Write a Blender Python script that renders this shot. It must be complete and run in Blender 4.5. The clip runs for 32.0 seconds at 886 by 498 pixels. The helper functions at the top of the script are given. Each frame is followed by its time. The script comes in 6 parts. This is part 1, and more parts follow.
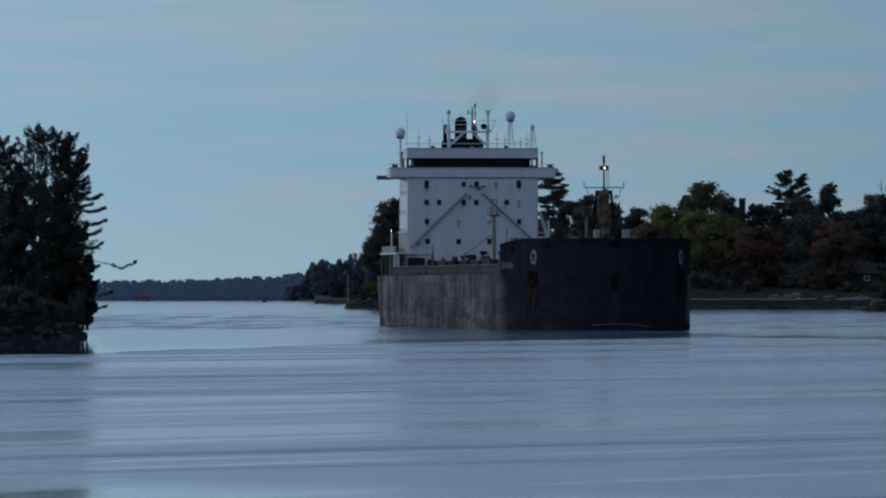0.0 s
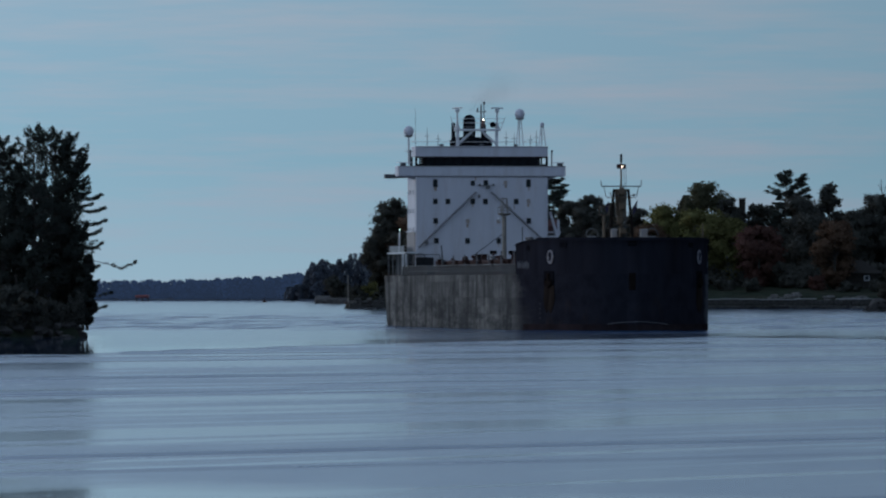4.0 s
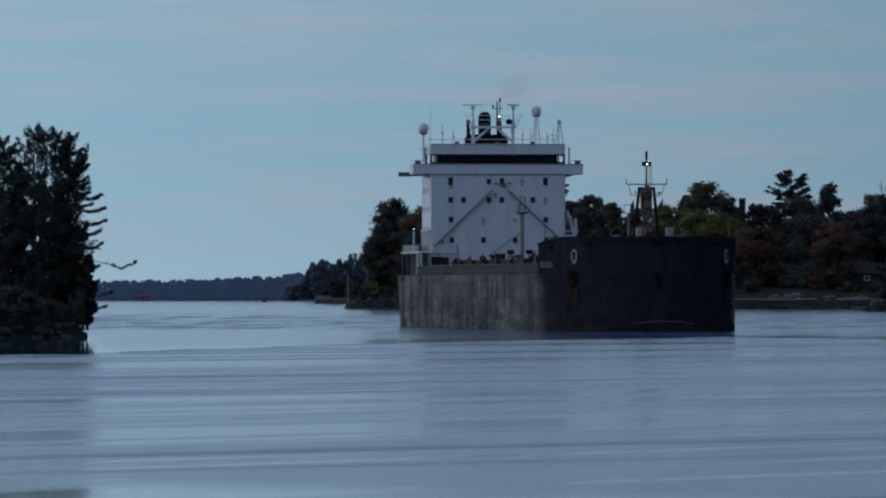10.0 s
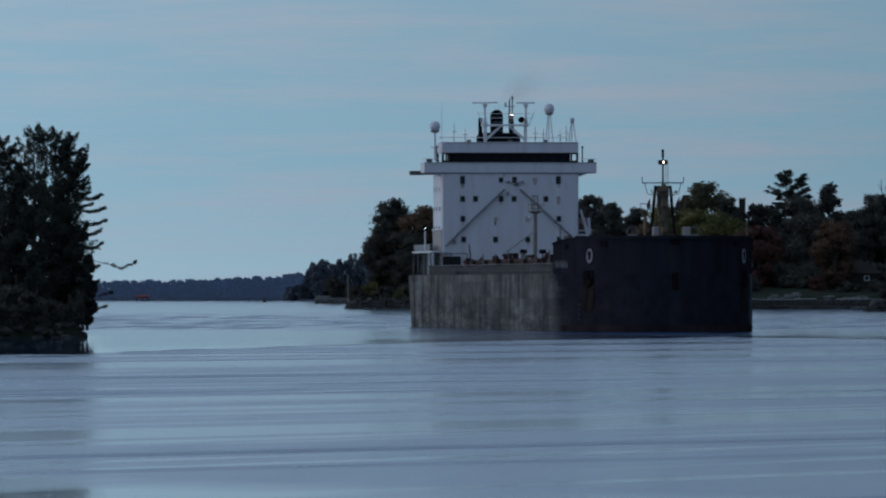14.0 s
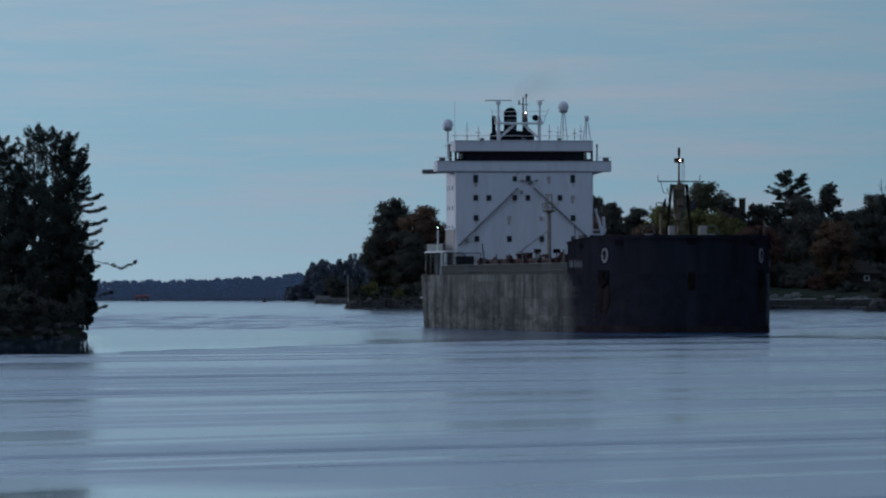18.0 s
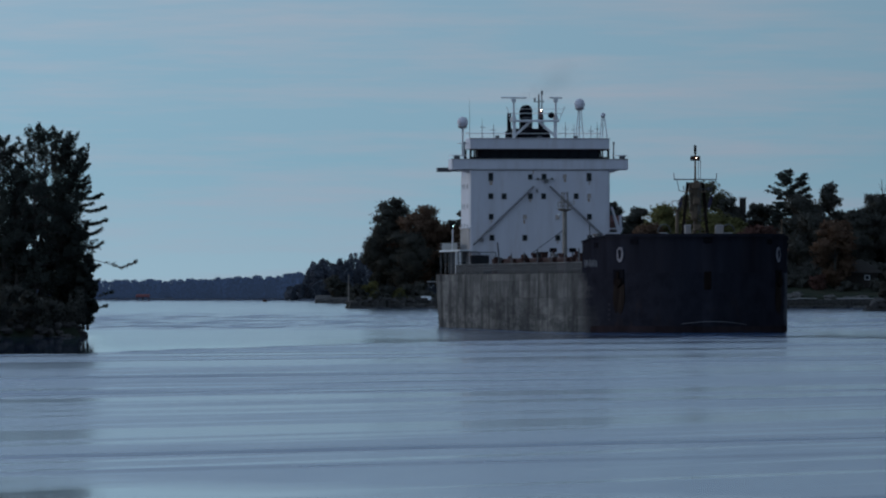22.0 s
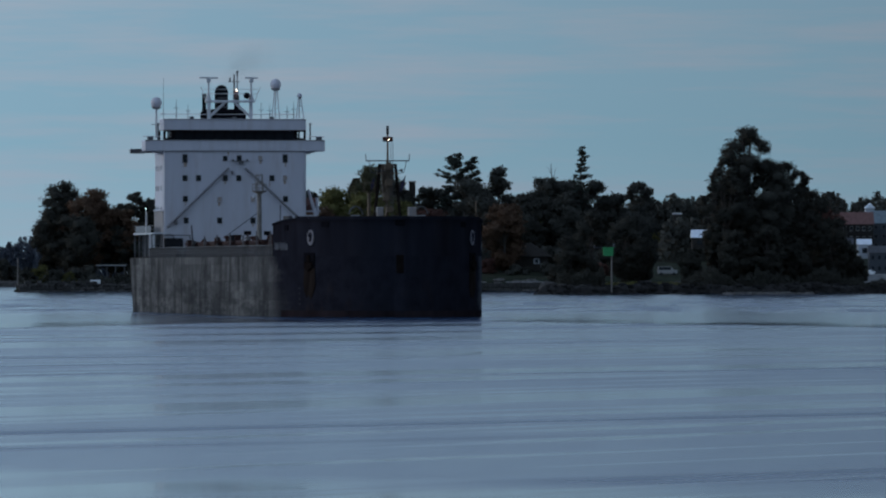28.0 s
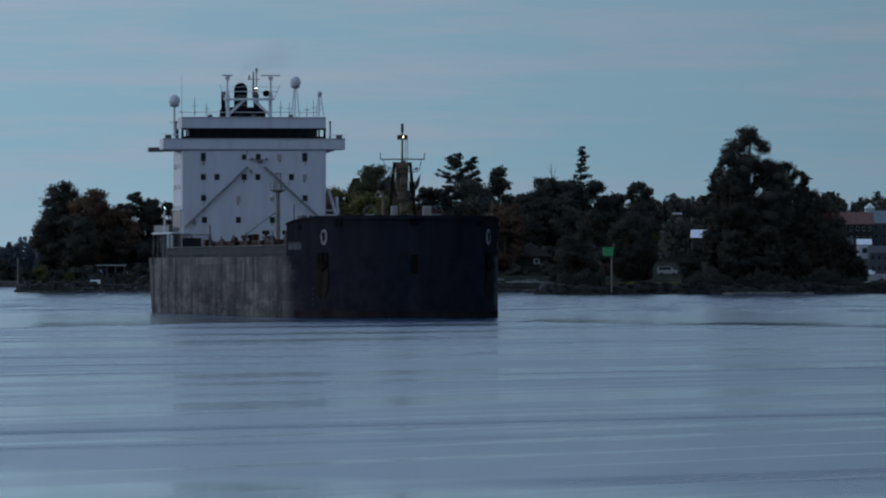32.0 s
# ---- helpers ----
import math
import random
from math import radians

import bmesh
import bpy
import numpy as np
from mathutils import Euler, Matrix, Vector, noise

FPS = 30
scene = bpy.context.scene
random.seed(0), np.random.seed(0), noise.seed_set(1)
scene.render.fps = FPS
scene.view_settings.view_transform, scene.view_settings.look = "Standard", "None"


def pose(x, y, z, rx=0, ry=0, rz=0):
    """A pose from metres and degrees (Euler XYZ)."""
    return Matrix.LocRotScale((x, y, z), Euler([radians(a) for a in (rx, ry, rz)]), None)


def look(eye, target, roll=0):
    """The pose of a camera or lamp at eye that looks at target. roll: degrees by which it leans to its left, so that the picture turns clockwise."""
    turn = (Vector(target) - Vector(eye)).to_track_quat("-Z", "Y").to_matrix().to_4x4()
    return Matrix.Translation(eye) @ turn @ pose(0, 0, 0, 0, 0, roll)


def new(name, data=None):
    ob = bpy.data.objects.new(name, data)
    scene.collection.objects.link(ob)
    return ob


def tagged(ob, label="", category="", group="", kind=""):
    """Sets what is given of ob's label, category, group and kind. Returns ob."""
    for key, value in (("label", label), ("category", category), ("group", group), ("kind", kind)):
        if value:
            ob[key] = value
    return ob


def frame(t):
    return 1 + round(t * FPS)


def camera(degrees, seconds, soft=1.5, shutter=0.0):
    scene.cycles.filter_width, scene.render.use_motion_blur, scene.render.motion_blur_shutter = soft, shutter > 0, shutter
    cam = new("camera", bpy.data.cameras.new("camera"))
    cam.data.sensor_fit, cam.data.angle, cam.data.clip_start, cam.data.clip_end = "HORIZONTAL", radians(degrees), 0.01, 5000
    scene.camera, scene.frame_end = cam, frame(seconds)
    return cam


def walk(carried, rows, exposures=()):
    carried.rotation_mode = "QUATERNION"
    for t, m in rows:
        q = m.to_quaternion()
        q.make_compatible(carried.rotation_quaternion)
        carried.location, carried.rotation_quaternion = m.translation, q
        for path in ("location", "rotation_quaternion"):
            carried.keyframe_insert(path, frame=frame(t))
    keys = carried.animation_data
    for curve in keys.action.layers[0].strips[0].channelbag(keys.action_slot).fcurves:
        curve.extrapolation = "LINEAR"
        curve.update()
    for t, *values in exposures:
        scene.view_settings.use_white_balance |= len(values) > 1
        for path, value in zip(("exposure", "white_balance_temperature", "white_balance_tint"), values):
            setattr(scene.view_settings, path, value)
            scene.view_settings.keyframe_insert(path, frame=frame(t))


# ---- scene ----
# A bulk carrier coming up a river narrows at dusk, seen by a long lens from a low shore.
# Places on land are given by bearing and elevation (thousandths of a radian) and distance from the camera.
EYE = 5.62
cam = camera(4.9878, 32.0, soft=2.2, shutter=0.5)
AIM = [(0, 0, 3.72), (21.6, 0, 3.72), (22.0, -0.05, 3.67), (22.5, 0.9, 4.0), (22.8, 3.4, 4.11), (23, 6.9, 4.11),
       (23.2, 12.2, 4.0), (23.5, 21.7, 3.56), (23.8, 28.9, 3.2), (24, 32.3, 3.06), (24.2, 34.4, 3.05), (24.5, 35.95, 3.2),
       (24.75, 35.3, 2.75), (25, 33.45, 2.22), (25.25, 32.75, 2.1), (25.5, 32.55, 2.11), (25.8, 32.45, 2.06), (32, 32.45, 2.06)]
walk(cam, [(t, look((0, 0, EYE), (a, 1000, EYE + e))) for t, a, e in AIM])

# ---- light: dusk under thin cloud ----
world = bpy.data.worlds.new("dusk_sky")
scene.world = world
world.use_nodes = True
wn, wl = world.node_tree.nodes, world.node_tree.links
wn.clear()


def wnode(kind, **props):
    n = wn.new(kind)
    for k, v in props.items():
        if k == "sky_type":
            n.sky_type = v
    return n


w_out = wn.new("ShaderNodeOutputWorld")
w_bg = wn.new("ShaderNodeBackground")
w_sky = wnode("ShaderNodeTexSky", sky_type="NISHITA")
w_sky.sun_disc = False
w_sky.sun_elevation = radians(9)
w_sky.sun_rotation = radians(-70)
w_scale = wn.new("ShaderNodeVectorMath")
w_scale.operation = "SCALE"
w_scale.inputs[3].default_value = 0.10
wl.new(w_sky.outputs[0], w_scale.inputs[0])
w_co = wn.new("ShaderNodeTexCoord")
w_sep = wn.new("ShaderNodeSeparateXYZ")
wl.new(w_co.outputs["Generated"], w_sep.inputs[0])
w_grad = wn.new("ShaderNodeValToRGB")       # thin cloud, paler at the horizon
w_map = wn.new("ShaderNodeMapRange")
w_map.inputs[1].default_value, w_map.inputs[2].default_value = 0.0, 0.25
wl.new(w_sep.outputs[2], w_map.inputs[0])
wl.new(w_map.outputs[0], w_grad.inputs[0])
w_grad.color_ramp.elements[0].color = (0.268, 0.42, 0.535, 1)
w_grad.color_ramp.elements[1].color = (0.222, 0.33, 0.53, 1)
for pos, col in ((0.05, (0.199, 0.375, 0.505, 1)), (0.12, (0.203, 0.36, 0.50, 1)), (0.4, (0.258, 0.40, 0.60, 1))):
    w_grad.color_ramp.elements.new(pos).color = col
w_stretch = wn.new("ShaderNodeMapping")
w_stretch.inputs["Scale"].default_value = (26, 26, 330)
w_stretch.inputs["Rotation"].default_value = (0, radians(0.6), 0)
wl.new(w_co.outputs["Generated"], w_stretch.inputs[0])
w_noise = wn.new("ShaderNodeTexNoise")
w_noise.inputs["Scale"].default_value = 1.0
w_noise.inputs["Detail"].default_value = 8
w_noise.inputs["Roughness"].default_value = 0.64
wl.new(w_stretch.outputs[0], w_noise.inputs["Vector"])
w_thick = wn.new("ShaderNodeMapRange")      # the cloud bands thicken upwards
w_thick.inputs[1].default_value, w_thick.inputs[2].default_value = 0.43, 0.70
w_thick.inputs[3].default_value, w_thick.inputs[4].default_value = 0.0, 1.0
wl.new(w_noise.outputs[0], w_thick.inputs[0])
w_cloud = wn.new("ShaderNodeMix")
w_cloud.data_type = "RGBA"
w_cloud.inputs[7].default_value = (0.284, 0.375, 0.488, 1)
wl.new(w_thick.outputs[0], w_cloud.inputs[0])
wl.new(w_grad.outputs[0], w_cloud.inputs[6])
w_mix = wn.new("ShaderNodeMix")
w_mix.data_type = "RGBA"
w_mix.inputs[0].default_value = 0.9
wl.new(w_scale.outputs[0], w_mix.inputs[6])
wl.new(w_cloud.outputs[2], w_mix.inputs[7])
w_side = wn.new("ShaderNodeMapRange")       # brighter towards the west, where the sun went down
w_side.inputs[1].default_value, w_side.inputs[2].default_value = -0.2, 0.08
w_side.inputs[3].default_value, w_side.inputs[4].default_value = 1.66, 0.79
wl.new(w_sep.outputs[0], w_side.inputs[0])
w_west = wn.new("ShaderNodeVectorMath")
w_west.operation = "SCALE"
wl.new(w_mix.outputs[2], w_west.inputs[0])
wl.new(w_side.outputs[0], w_west.inputs[3])
wl.new(w_west.outputs[0], w_bg.inputs[0])
wl.new(w_bg.outputs[0], w_out.inputs[0])
w_bg.inputs[1].default_value = 1.0

sun = new("sun", bpy.data.lights.new("sun", "SUN"))
sun.data.energy, sun.data.angle, sun.data.color = 0.42, radians(20), (1.0, 0.92, 0.85)
sun.matrix_world = look((-90, 20, 14), (0, 0, 0))


# ---- materials ----
def material(name, color, rough=0.6, metal=0.0, vary=0.25, scale=1.0, stretch=(1, 1, 1), stain=None, stain_scale=0.3, stain_amount=0.5,
             bump=0.0, island=0.0, glow=0.0, coat=0.0, rough_vary=0.0, spec=0.5, leafy=0.0):
    """Paint, wood, stone or leaf: a base colour broken by fine grain and by larger stains."""
    m = bpy.data.materials.new(name)
    m.use_nodes = True
    n, l = m.node_tree.nodes, m.node_tree.links
    p = n["Principled BSDF"]
    p.inputs["Roughness"].default_value, p.inputs["Metallic"].default_value = rough, metal
    p.inputs["Specular IOR Level"].default_value = spec
    p.inputs["Coat Weight"].default_value = coat
    co = n.new("ShaderNodeTexCoord")
    mp = n.new("ShaderNodeMapping")
    mp.inputs["Scale"].default_value = stretch
    l.new(co.outputs["Object"], mp.inputs[0])
    grain = n.new("ShaderNodeTexNoise")
    grain.inputs["Scale"].default_value, grain.inputs["Detail"].default_value = scale, 6
    l.new(mp.outputs[0], grain.inputs["Vector"])
    ramp = n.new("ShaderNodeMapRange")
    ramp.inputs[1].default_value, ramp.inputs[2].default_value = 0.3, 0.7
    ramp.inputs[3].default_value, ramp.inputs[4].default_value = 1 - vary, 1 + vary
    l.new(grain.outputs[0], ramp.inputs[0])
    mul = n.new("ShaderNodeVectorMath")
    mul.operation = "SCALE"
    mul.inputs[0].default_value = color
    l.new(ramp.outputs[0], mul.inputs[3])
    out = mul.outputs[0]
    if stain:
        s = n.new("ShaderNodeTexNoise")
        s.inputs["Scale"].default_value, s.inputs["Detail"].default_value = stain_scale, 8
        s.inputs["Roughness"].default_value = 0.65
        l.new(mp.outputs[0], s.inputs["Vector"])
        sr = n.new("ShaderNodeMapRange")
        sr.inputs[1].default_value, sr.inputs[2].default_value = 0.5, 0.72
        sr.inputs[4].default_value = stain_amount
        l.new(s.outputs[0], sr.inputs[0])
        mx = n.new("ShaderNodeMix")
        mx.data_type = "RGBA"
        mx.inputs[7].default_value = (*stain, 1)
        l.new(sr.outputs[0], mx.inputs[0])
        l.new(out, mx.inputs[6])
        out = mx.outputs[2]
    if island:
        g = n.new("ShaderNodeNewGeometry")
        ir = n.new("ShaderNodeMapRange")
        ir.inputs[3].default_value, ir.inputs[4].default_value = 1 - island, 1 + island
        l.new(g.outputs["Random Per Island"], ir.inputs[0])
        iv = n.new("ShaderNodeVectorMath")
        iv.operation = "SCALE"
        l.new(out, iv.inputs[0])
        l.new(ir.outputs[0], iv.inputs[3])
        out = iv.outputs[0]
    l.new(out, p.inputs["Base Color"])
    if leafy:                       # leaves let some light through
        tr = n.new("ShaderNodeBsdfTranslucent")
        l.new(out, tr.inputs[0])
        both = n.new("ShaderNodeMixShader")
        both.inputs[0].default_value = leafy
        l.new(p.outputs[0], both.inputs[1])
        l.new(tr.outputs[0], both.inputs[2])
        l.new(both.outputs[0], n["Material Output"].inputs[0])
    if rough_vary:
        rr = n.new("ShaderNodeMapRange")
        rr.inputs[1].default_value, rr.inputs[2].default_value = 0.3, 0.7
        rr.inputs[3].default_value, rr.inputs[4].default_value = rough - rough_vary, rough + rough_vary
        l.new(grain.outputs[0], rr.inputs[0])
        l.new(rr.outputs[0], p.inputs["Roughness"])
    if bump:
        b = n.new("ShaderNodeBump")
        b.inputs["Strength"].default_value, b.inputs["Distance"].default_value = 0.6, bump
        l.new(grain.outputs[0], b.inputs["Height"])
        l.new(b.outputs[0], p.inputs["Normal"])
    if glow:
        p.inputs["Emission Color"].default_value = (*color, 1)
        p.inputs["Emission Strength"].default_value = glow
    return m


LEE = (0.0347, 201.3, -4963, -4953, -4650, -4600)     # from the middle of the water sheet, which lies at y 5800


def water_material(name="river_water", swell=False):
    """River water: glassy reaches that end at a sharp wind line, ruffled water streaked with calm lanes, and slow swells."""
    m = bpy.data.materials.new(name)
    m.use_nodes = True
    n, l = m.node_tree.nodes, m.node_tree.links
    p = n["Principled BSDF"]
    p.inputs["Base Color"].default_value = (0.022, 0.050, 0.106, 1)
    p.inputs["IOR"].default_value = 1.333
    if swell:
        p.inputs["Roughness"].default_value = 0.2
        return m
    co = n.new("ShaderNodeTexCoord")

    def field(scale, detail, turn, drawn, rough=0.55):
        """Noise drawn out along the heading turn."""
        mp = n.new("ShaderNodeMapping")
        mp.vector_type = "TEXTURE"
        mp.inputs["Rotation"].default_value = (0, 0, radians(turn))
        mp.inputs["Scale"].default_value = (drawn, 1, 1)
        l.new(co.outputs["Object"], mp.inputs[0])
        t = n.new("ShaderNodeTexNoise")
        t.inputs["Scale"].default_value, t.inputs["Detail"].default_value, t.inputs["Roughness"].default_value = scale, detail, rough
        l.new(mp.outputs[0], t.inputs["Vector"])
        return t.outputs[0]

    def sums(op, a, b):
        x = n.new("ShaderNodeMath")
        x.operation = op
        for sock, v in ((x.inputs[0], a), (x.inputs[1], b)):
            if isinstance(v, (int, float)):
                sock.default_value = v
            else:
                l.new(v, sock)
        return x.outputs[0]

    def ramp(src, a, b, c, d):
        r = n.new("ShaderNodeMapRange")
        for i, v in enumerate((a, b, c, d)):
            r.inputs[1 + i].default_value = v
        l.new(src, r.inputs[0])
        return r.outputs[0]

    def line(slope, x0, y0):
        """The height of a line through x0, y0 at this x."""
        return sums("ADD", sums("MULTIPLY", sums("ADD", px, -x0), slope), y0 - 5800)

    sep = n.new("ShaderNodeSeparateXYZ")
    l.new(co.outputs["Object"], sep.inputs[0])
    px, py = sep.outputs[0], sep.outputs[1]
    lane = field(0.05, 1, 61, 18.0)           # calm lanes, aslant over the channel
    fine = field(0.17, 2, 63, 16.0)
    dark = field(0.10, 1.5, 56, 14.0)            # ruffled lanes between them
    wide = field(0.008, 3, 45, 2.5)            # broad calm and ruffled reaches
    paws = field(0.22, 4, 84, 12.0, 0.65)      # short cat's paws
    rough = sums("ADD", ramp(wide, 0.35, 0.65, 0.19, 0.236), ramp(dark, 0.54, 0.68, 0.0, 0.10))
    rough = sums("SUBTRACT", rough, sums("ADD", ramp(lane, 0.545, 0.61, 0.0, 0.145), ramp(fine, 0.54, 0.63, 0.0, 0.115)))
    rough = sums("MAXIMUM", sums("ADD", rough, ramp(paws, 0.4, 0.65, -0.01, 0.015)), 0.11)
    # the wind line: beyond it the water lies glassy
    wind = sums("MINIMUM", sums("MINIMUM", line(5.9, -30, 865), line(3.47, -5, 1012)), line(-3.3, 31, 1137))
    past = sums("SUBTRACT", py, sums("ADD", wind, sums("MULTIPLY", sums("SUBTRACT", dark, 0.5), 60.0)))
    glass = ramp(past, 0.0, 9.0, 0.0, 1.0)
    rough = sums("ADD", rough, sums("MULTIPLY", ramp(past, -16.0, -3.0, 0.0, 0.14), ramp(past, 0.0, 4.0, 1.0, 0.0)))     # a dark ripple along it
    ruffled = sums("MULTIPLY", sums("MULTIPLY", ramp(py, 1270 - 5800, 1370 - 5800, 0, 1), ramp(py, 1900 - 5800, 2250 - 5800, 1, 0.25)), ramp(field(0.11, 4, 87, 9.0, 0.65), 0.42, 0.56, 0.15, 1.0))
    rough = sums("ADD", rough, sums("MULTIPLY", sums("MULTIPLY", glass, ruffled), 0.13))
    glass = sums("MULTIPLY", glass, sums("SUBTRACT", 1.0, sums("MULTIPLY", ruffled, 0.95)))
    near = sums("MULTIPLY", ramp(sums("ADD", py, sums("MULTIPLY", px, 1.4)), 268 - 5800, 288 - 5800, 1.0, 0.0), ramp(fine, 0.36, 0.5, 0.4, 0.9))     # the shallows off the home shore
    glass = sums("MAXIMUM", glass, near)
    # the water in the lee of the wooded island lies almost still
    off = sums("ADD", sums("ADD", px, sums("MULTIPLY", py, LEE[0])), LEE[1])      # distance from the line of its shore
    lee = sums("MULTIPLY", ramp(off, 3.0, -0.5, 0, 1.0), sums("MULTIPLY", ramp(py, LEE[2], LEE[3], 0, 1), ramp(py, LEE[4], LEE[5], 1, 0)))
    glass = sums("MAXIMUM", glass, lee)
    calm = sums("ADD", 0.024, sums("MULTIPLY", ramp(fine, 0.38, 0.62, 0.066, 0.106), sums("SUBTRACT", 1.0, lee)))
    calm = sums("SUBTRACT", calm, sums("MULTIPLY", sums("ADD", ramp(px, -4.0, -10.0, 0.0, 0.02), ramp(past, 20.0, 120.0, 0.045, 0.0)), sums("SUBTRACT", 1.0, lee)))
    mix = n.new("ShaderNodeMix")
    for i, v in ((0, glass), (2, rough), (3, calm)):
        l.new(v, mix.inputs[i])
    l.new(mix.outputs[0], p.inputs["Roughness"])
    b = n.new("ShaderNodeBump")
    b.inputs["Distance"].default_value = 0.075
    l.new(sums("MULTIPLY", ramp(glass, 0.0, 1.0, 1.0, 0.06), ramp(lane, 0.5, 0.58, 1.0, 0.12)), b.inputs["Strength"])
    l.new(sums("ADD", sums("MULTIPLY", field(0.06, 1, 62, 3.0), 0.8), sums("ADD", sums("MULTIPLY", paws, 0.05), sums("MULTIPLY", lane, 0.5))), b.inputs["Height"])
    l.new(b.outputs[0], p.inputs["Normal"])
    return m


WATER = water_material()
SWELL = water_material("bow_swell_water", True)
NAVY = material("navy_hull_paint", (0.0168, 0.0172, 0.0232), 0.55, vary=0.3, scale=0.9, stretch=(0.5, 0.5, 0.12), rough_vary=0.08, spec=0.0, stain=(0.016, 0.012, 0.011), stain_scale=0.5, stain_amount=0.5)
BOOT = material("red_boot_topping", (0.0225, 0.0165, 0.018), 0.65, vary=0.5, scale=0.6, stretch=(1, 0.5, 0.3), spec=0.0, stain=(0.012, 0.012, 0.015), stain_scale=0.7, stain_amount=0.8)


def side_material():
    """Side plating: navy paint, worn and scraped, its grazing sky sheen put in as grey along the parallel body, still
    dark round the bow.
    """
    m = bpy.data.materials.new("worn_plating_sky_sheen")
    m.use_nodes = True
    n, l = m.node_tree.nodes, m.node_tree.links
    p = n["Principled BSDF"]
    p.inputs["Roughness"].default_value = 0.55
    p.inputs["Specular IOR Level"].default_value = 0.0
    co = n.new("ShaderNodeTexCoord")

    def field(scale, detail, stretch, rough=0.5):
        mp = n.new("ShaderNodeMapping")
        mp.inputs["Scale"].default_value = stretch
        l.new(co.outputs["Object"], mp.inputs[0])
        t = n.new("ShaderNodeTexNoise")
        t.inputs["Scale"].default_value, t.inputs["Detail"].default_value, t.inputs["Roughness"].default_value = scale, detail, rough
        l.new(mp.outputs[0], t.inputs["Vector"])
        return t.outputs[0]

    def mapped(src, a, b, c, d):
        r = n.new("ShaderNodeMapRange")
        for i, v in enumerate((a, b, c, d)):
            r.inputs[1 + i].default_value = v
        l.new(src, r.inputs[0])
        return r.outputs[0]

    def mixed(fac, a, b):
        x = n.new("ShaderNodeMix")
        x.data_type = "RGBA"
        l.new(fac, x.inputs[0])
        for sock, v in ((x.inputs[6], a), (x.inputs[7], b)):
            if isinstance(v, tuple):
                sock.default_value = (*v, 1)
            else:
                l.new(v, sock)
        return x.outputs[2]

    def math_(op, a, b):
        x = n.new("ShaderNodeMath")
        x.operation = op
        for sock, v in ((x.inputs[0], a), (x.inputs[1], b)):
            if isinstance(v, (int, float)):
                sock.default_value = v
            else:
                l.new(v, sock)
        return x.outputs[0]

    sep = n.new("ShaderNodeSeparateXYZ")
    l.new(co.outputs["Object"], sep.inputs[0])
    streak = field(0.16, 6, (1, 0.5, 0.16), 0.65)          # plates and runs, drawn out downwards
    blotch = field(0.3, 8, (1, 0.22, 2.2), 0.72)
    patch = field(0.3, 7, (1, 0.45, 0.55), 0.7)
    # this overall grey is sky sheen on navy paint, put into the colour
    col = mixed(mapped(streak, 0.4, 0.6, 0, 1), (0.058, 0.058, 0.057), (0.150, 0.147, 0.139))
    runs = field(0.55, 5, (1, 0.45, 0.035), 0.6)           # pale runs from the scuppers
    col = mixed(mapped(runs, 0.54, 0.7, 0, 0.75), col, (0.19, 0.182, 0.168))
    soot = field(0.4, 5, (1, 0.5, 0.04), 0.6)
    col = mixed(mapped(soot, 0.52, 0.66, 0, 0.6), col, (0.045, 0.044, 0.044))
    col = mixed(mapped(patch, 0.48, 0.64, 0, 0.65), col, (0.175, 0.176, 0.168))          # paler patches in the grey
    low = mapped(sep.outputs[2], -1.5, 3.2, 0.7, 0.2)   # scraped dark low down by lock walls
    dark = math_("MULTIPLY", mapped(blotch, 0.44, 0.56, 0, 1), low)
    col = mixed(dark, col, (0.028, 0.031, 0.034))
    fine = field(0.9, 6, (1, 0.3, 0.7), 0.7)
    col = mixed(mapped(fine, 0.5, 0.7, 0, 0.6), col, (0.04, 0.04, 0.04))
    rust = field(0.5, 5, (1, 0.5, 0.05), 0.6)
    col = mixed(mapped(rust, 0.62, 0.75, 0, 0.4), col, (0.095, 0.062, 0.045))
    flat = n.new("ShaderNodeCombineXYZ")
    l.new(sep.outputs[1], flat.inputs[0])
    l.new(sep.outputs[2], flat.inputs[1])
    plates = n.new("ShaderNodeTexBrick")                  # the courses of plating, each aged in its own way
    for sock, v in (("Scale", 1.0), ("Brick Width", 11.0), ("Row Height", 2.1), ("Mortar Size", 0.018), ("Bias", 0.0)):
        plates.inputs[sock].default_value = v
    plates.inputs["Color1"].default_value, plates.inputs["Color2"].default_value, plates.inputs["Mortar"].default_value = (0.78, 0.79, 0.80, 1), (1.2, 1.2, 1.19, 1), (0.75, 0.73, 0.71, 1)
    l.new(flat.outputs[0], plates.inputs["Vector"])
    aged = n.new("ShaderNodeVectorMath")
    aged.operation = "MULTIPLY"
    l.new(col, aged.inputs[0])
    l.new(plates.outputs[0], aged.inputs[1])
    col = aged.outputs[0]
    edge = math_("ADD", sep.outputs[1], math_("MULTIPLY", mapped(blotch, 0.3, 0.7, -1, 1), 7.0))
    edge = math_("ADD", edge, mapped(sep.outputs[2], 0.0, 4.5, 6.0, 0.0))
    bow = mapped(edge, -70.0, -88.0, 0.0, 1.0)
    worn_rim_light = math_("MULTIPLY", mapped(math_("ADD", sep.outputs[0], math_("MULTIPLY", blotch, 1.2)), 11.0, 11.6, 0.0, 0.7), mapped(sep.outputs[1], -102.0, -98.5, 0.0, 1.0))   # the other shoulder: worn paint, with rim light put into its paler grey
    dark_paint = mixed(mapped(fine, 0.42, 0.68, 0, 1), (0.0186, 0.0191, 0.0258), (0.0118, 0.0122, 0.0166))
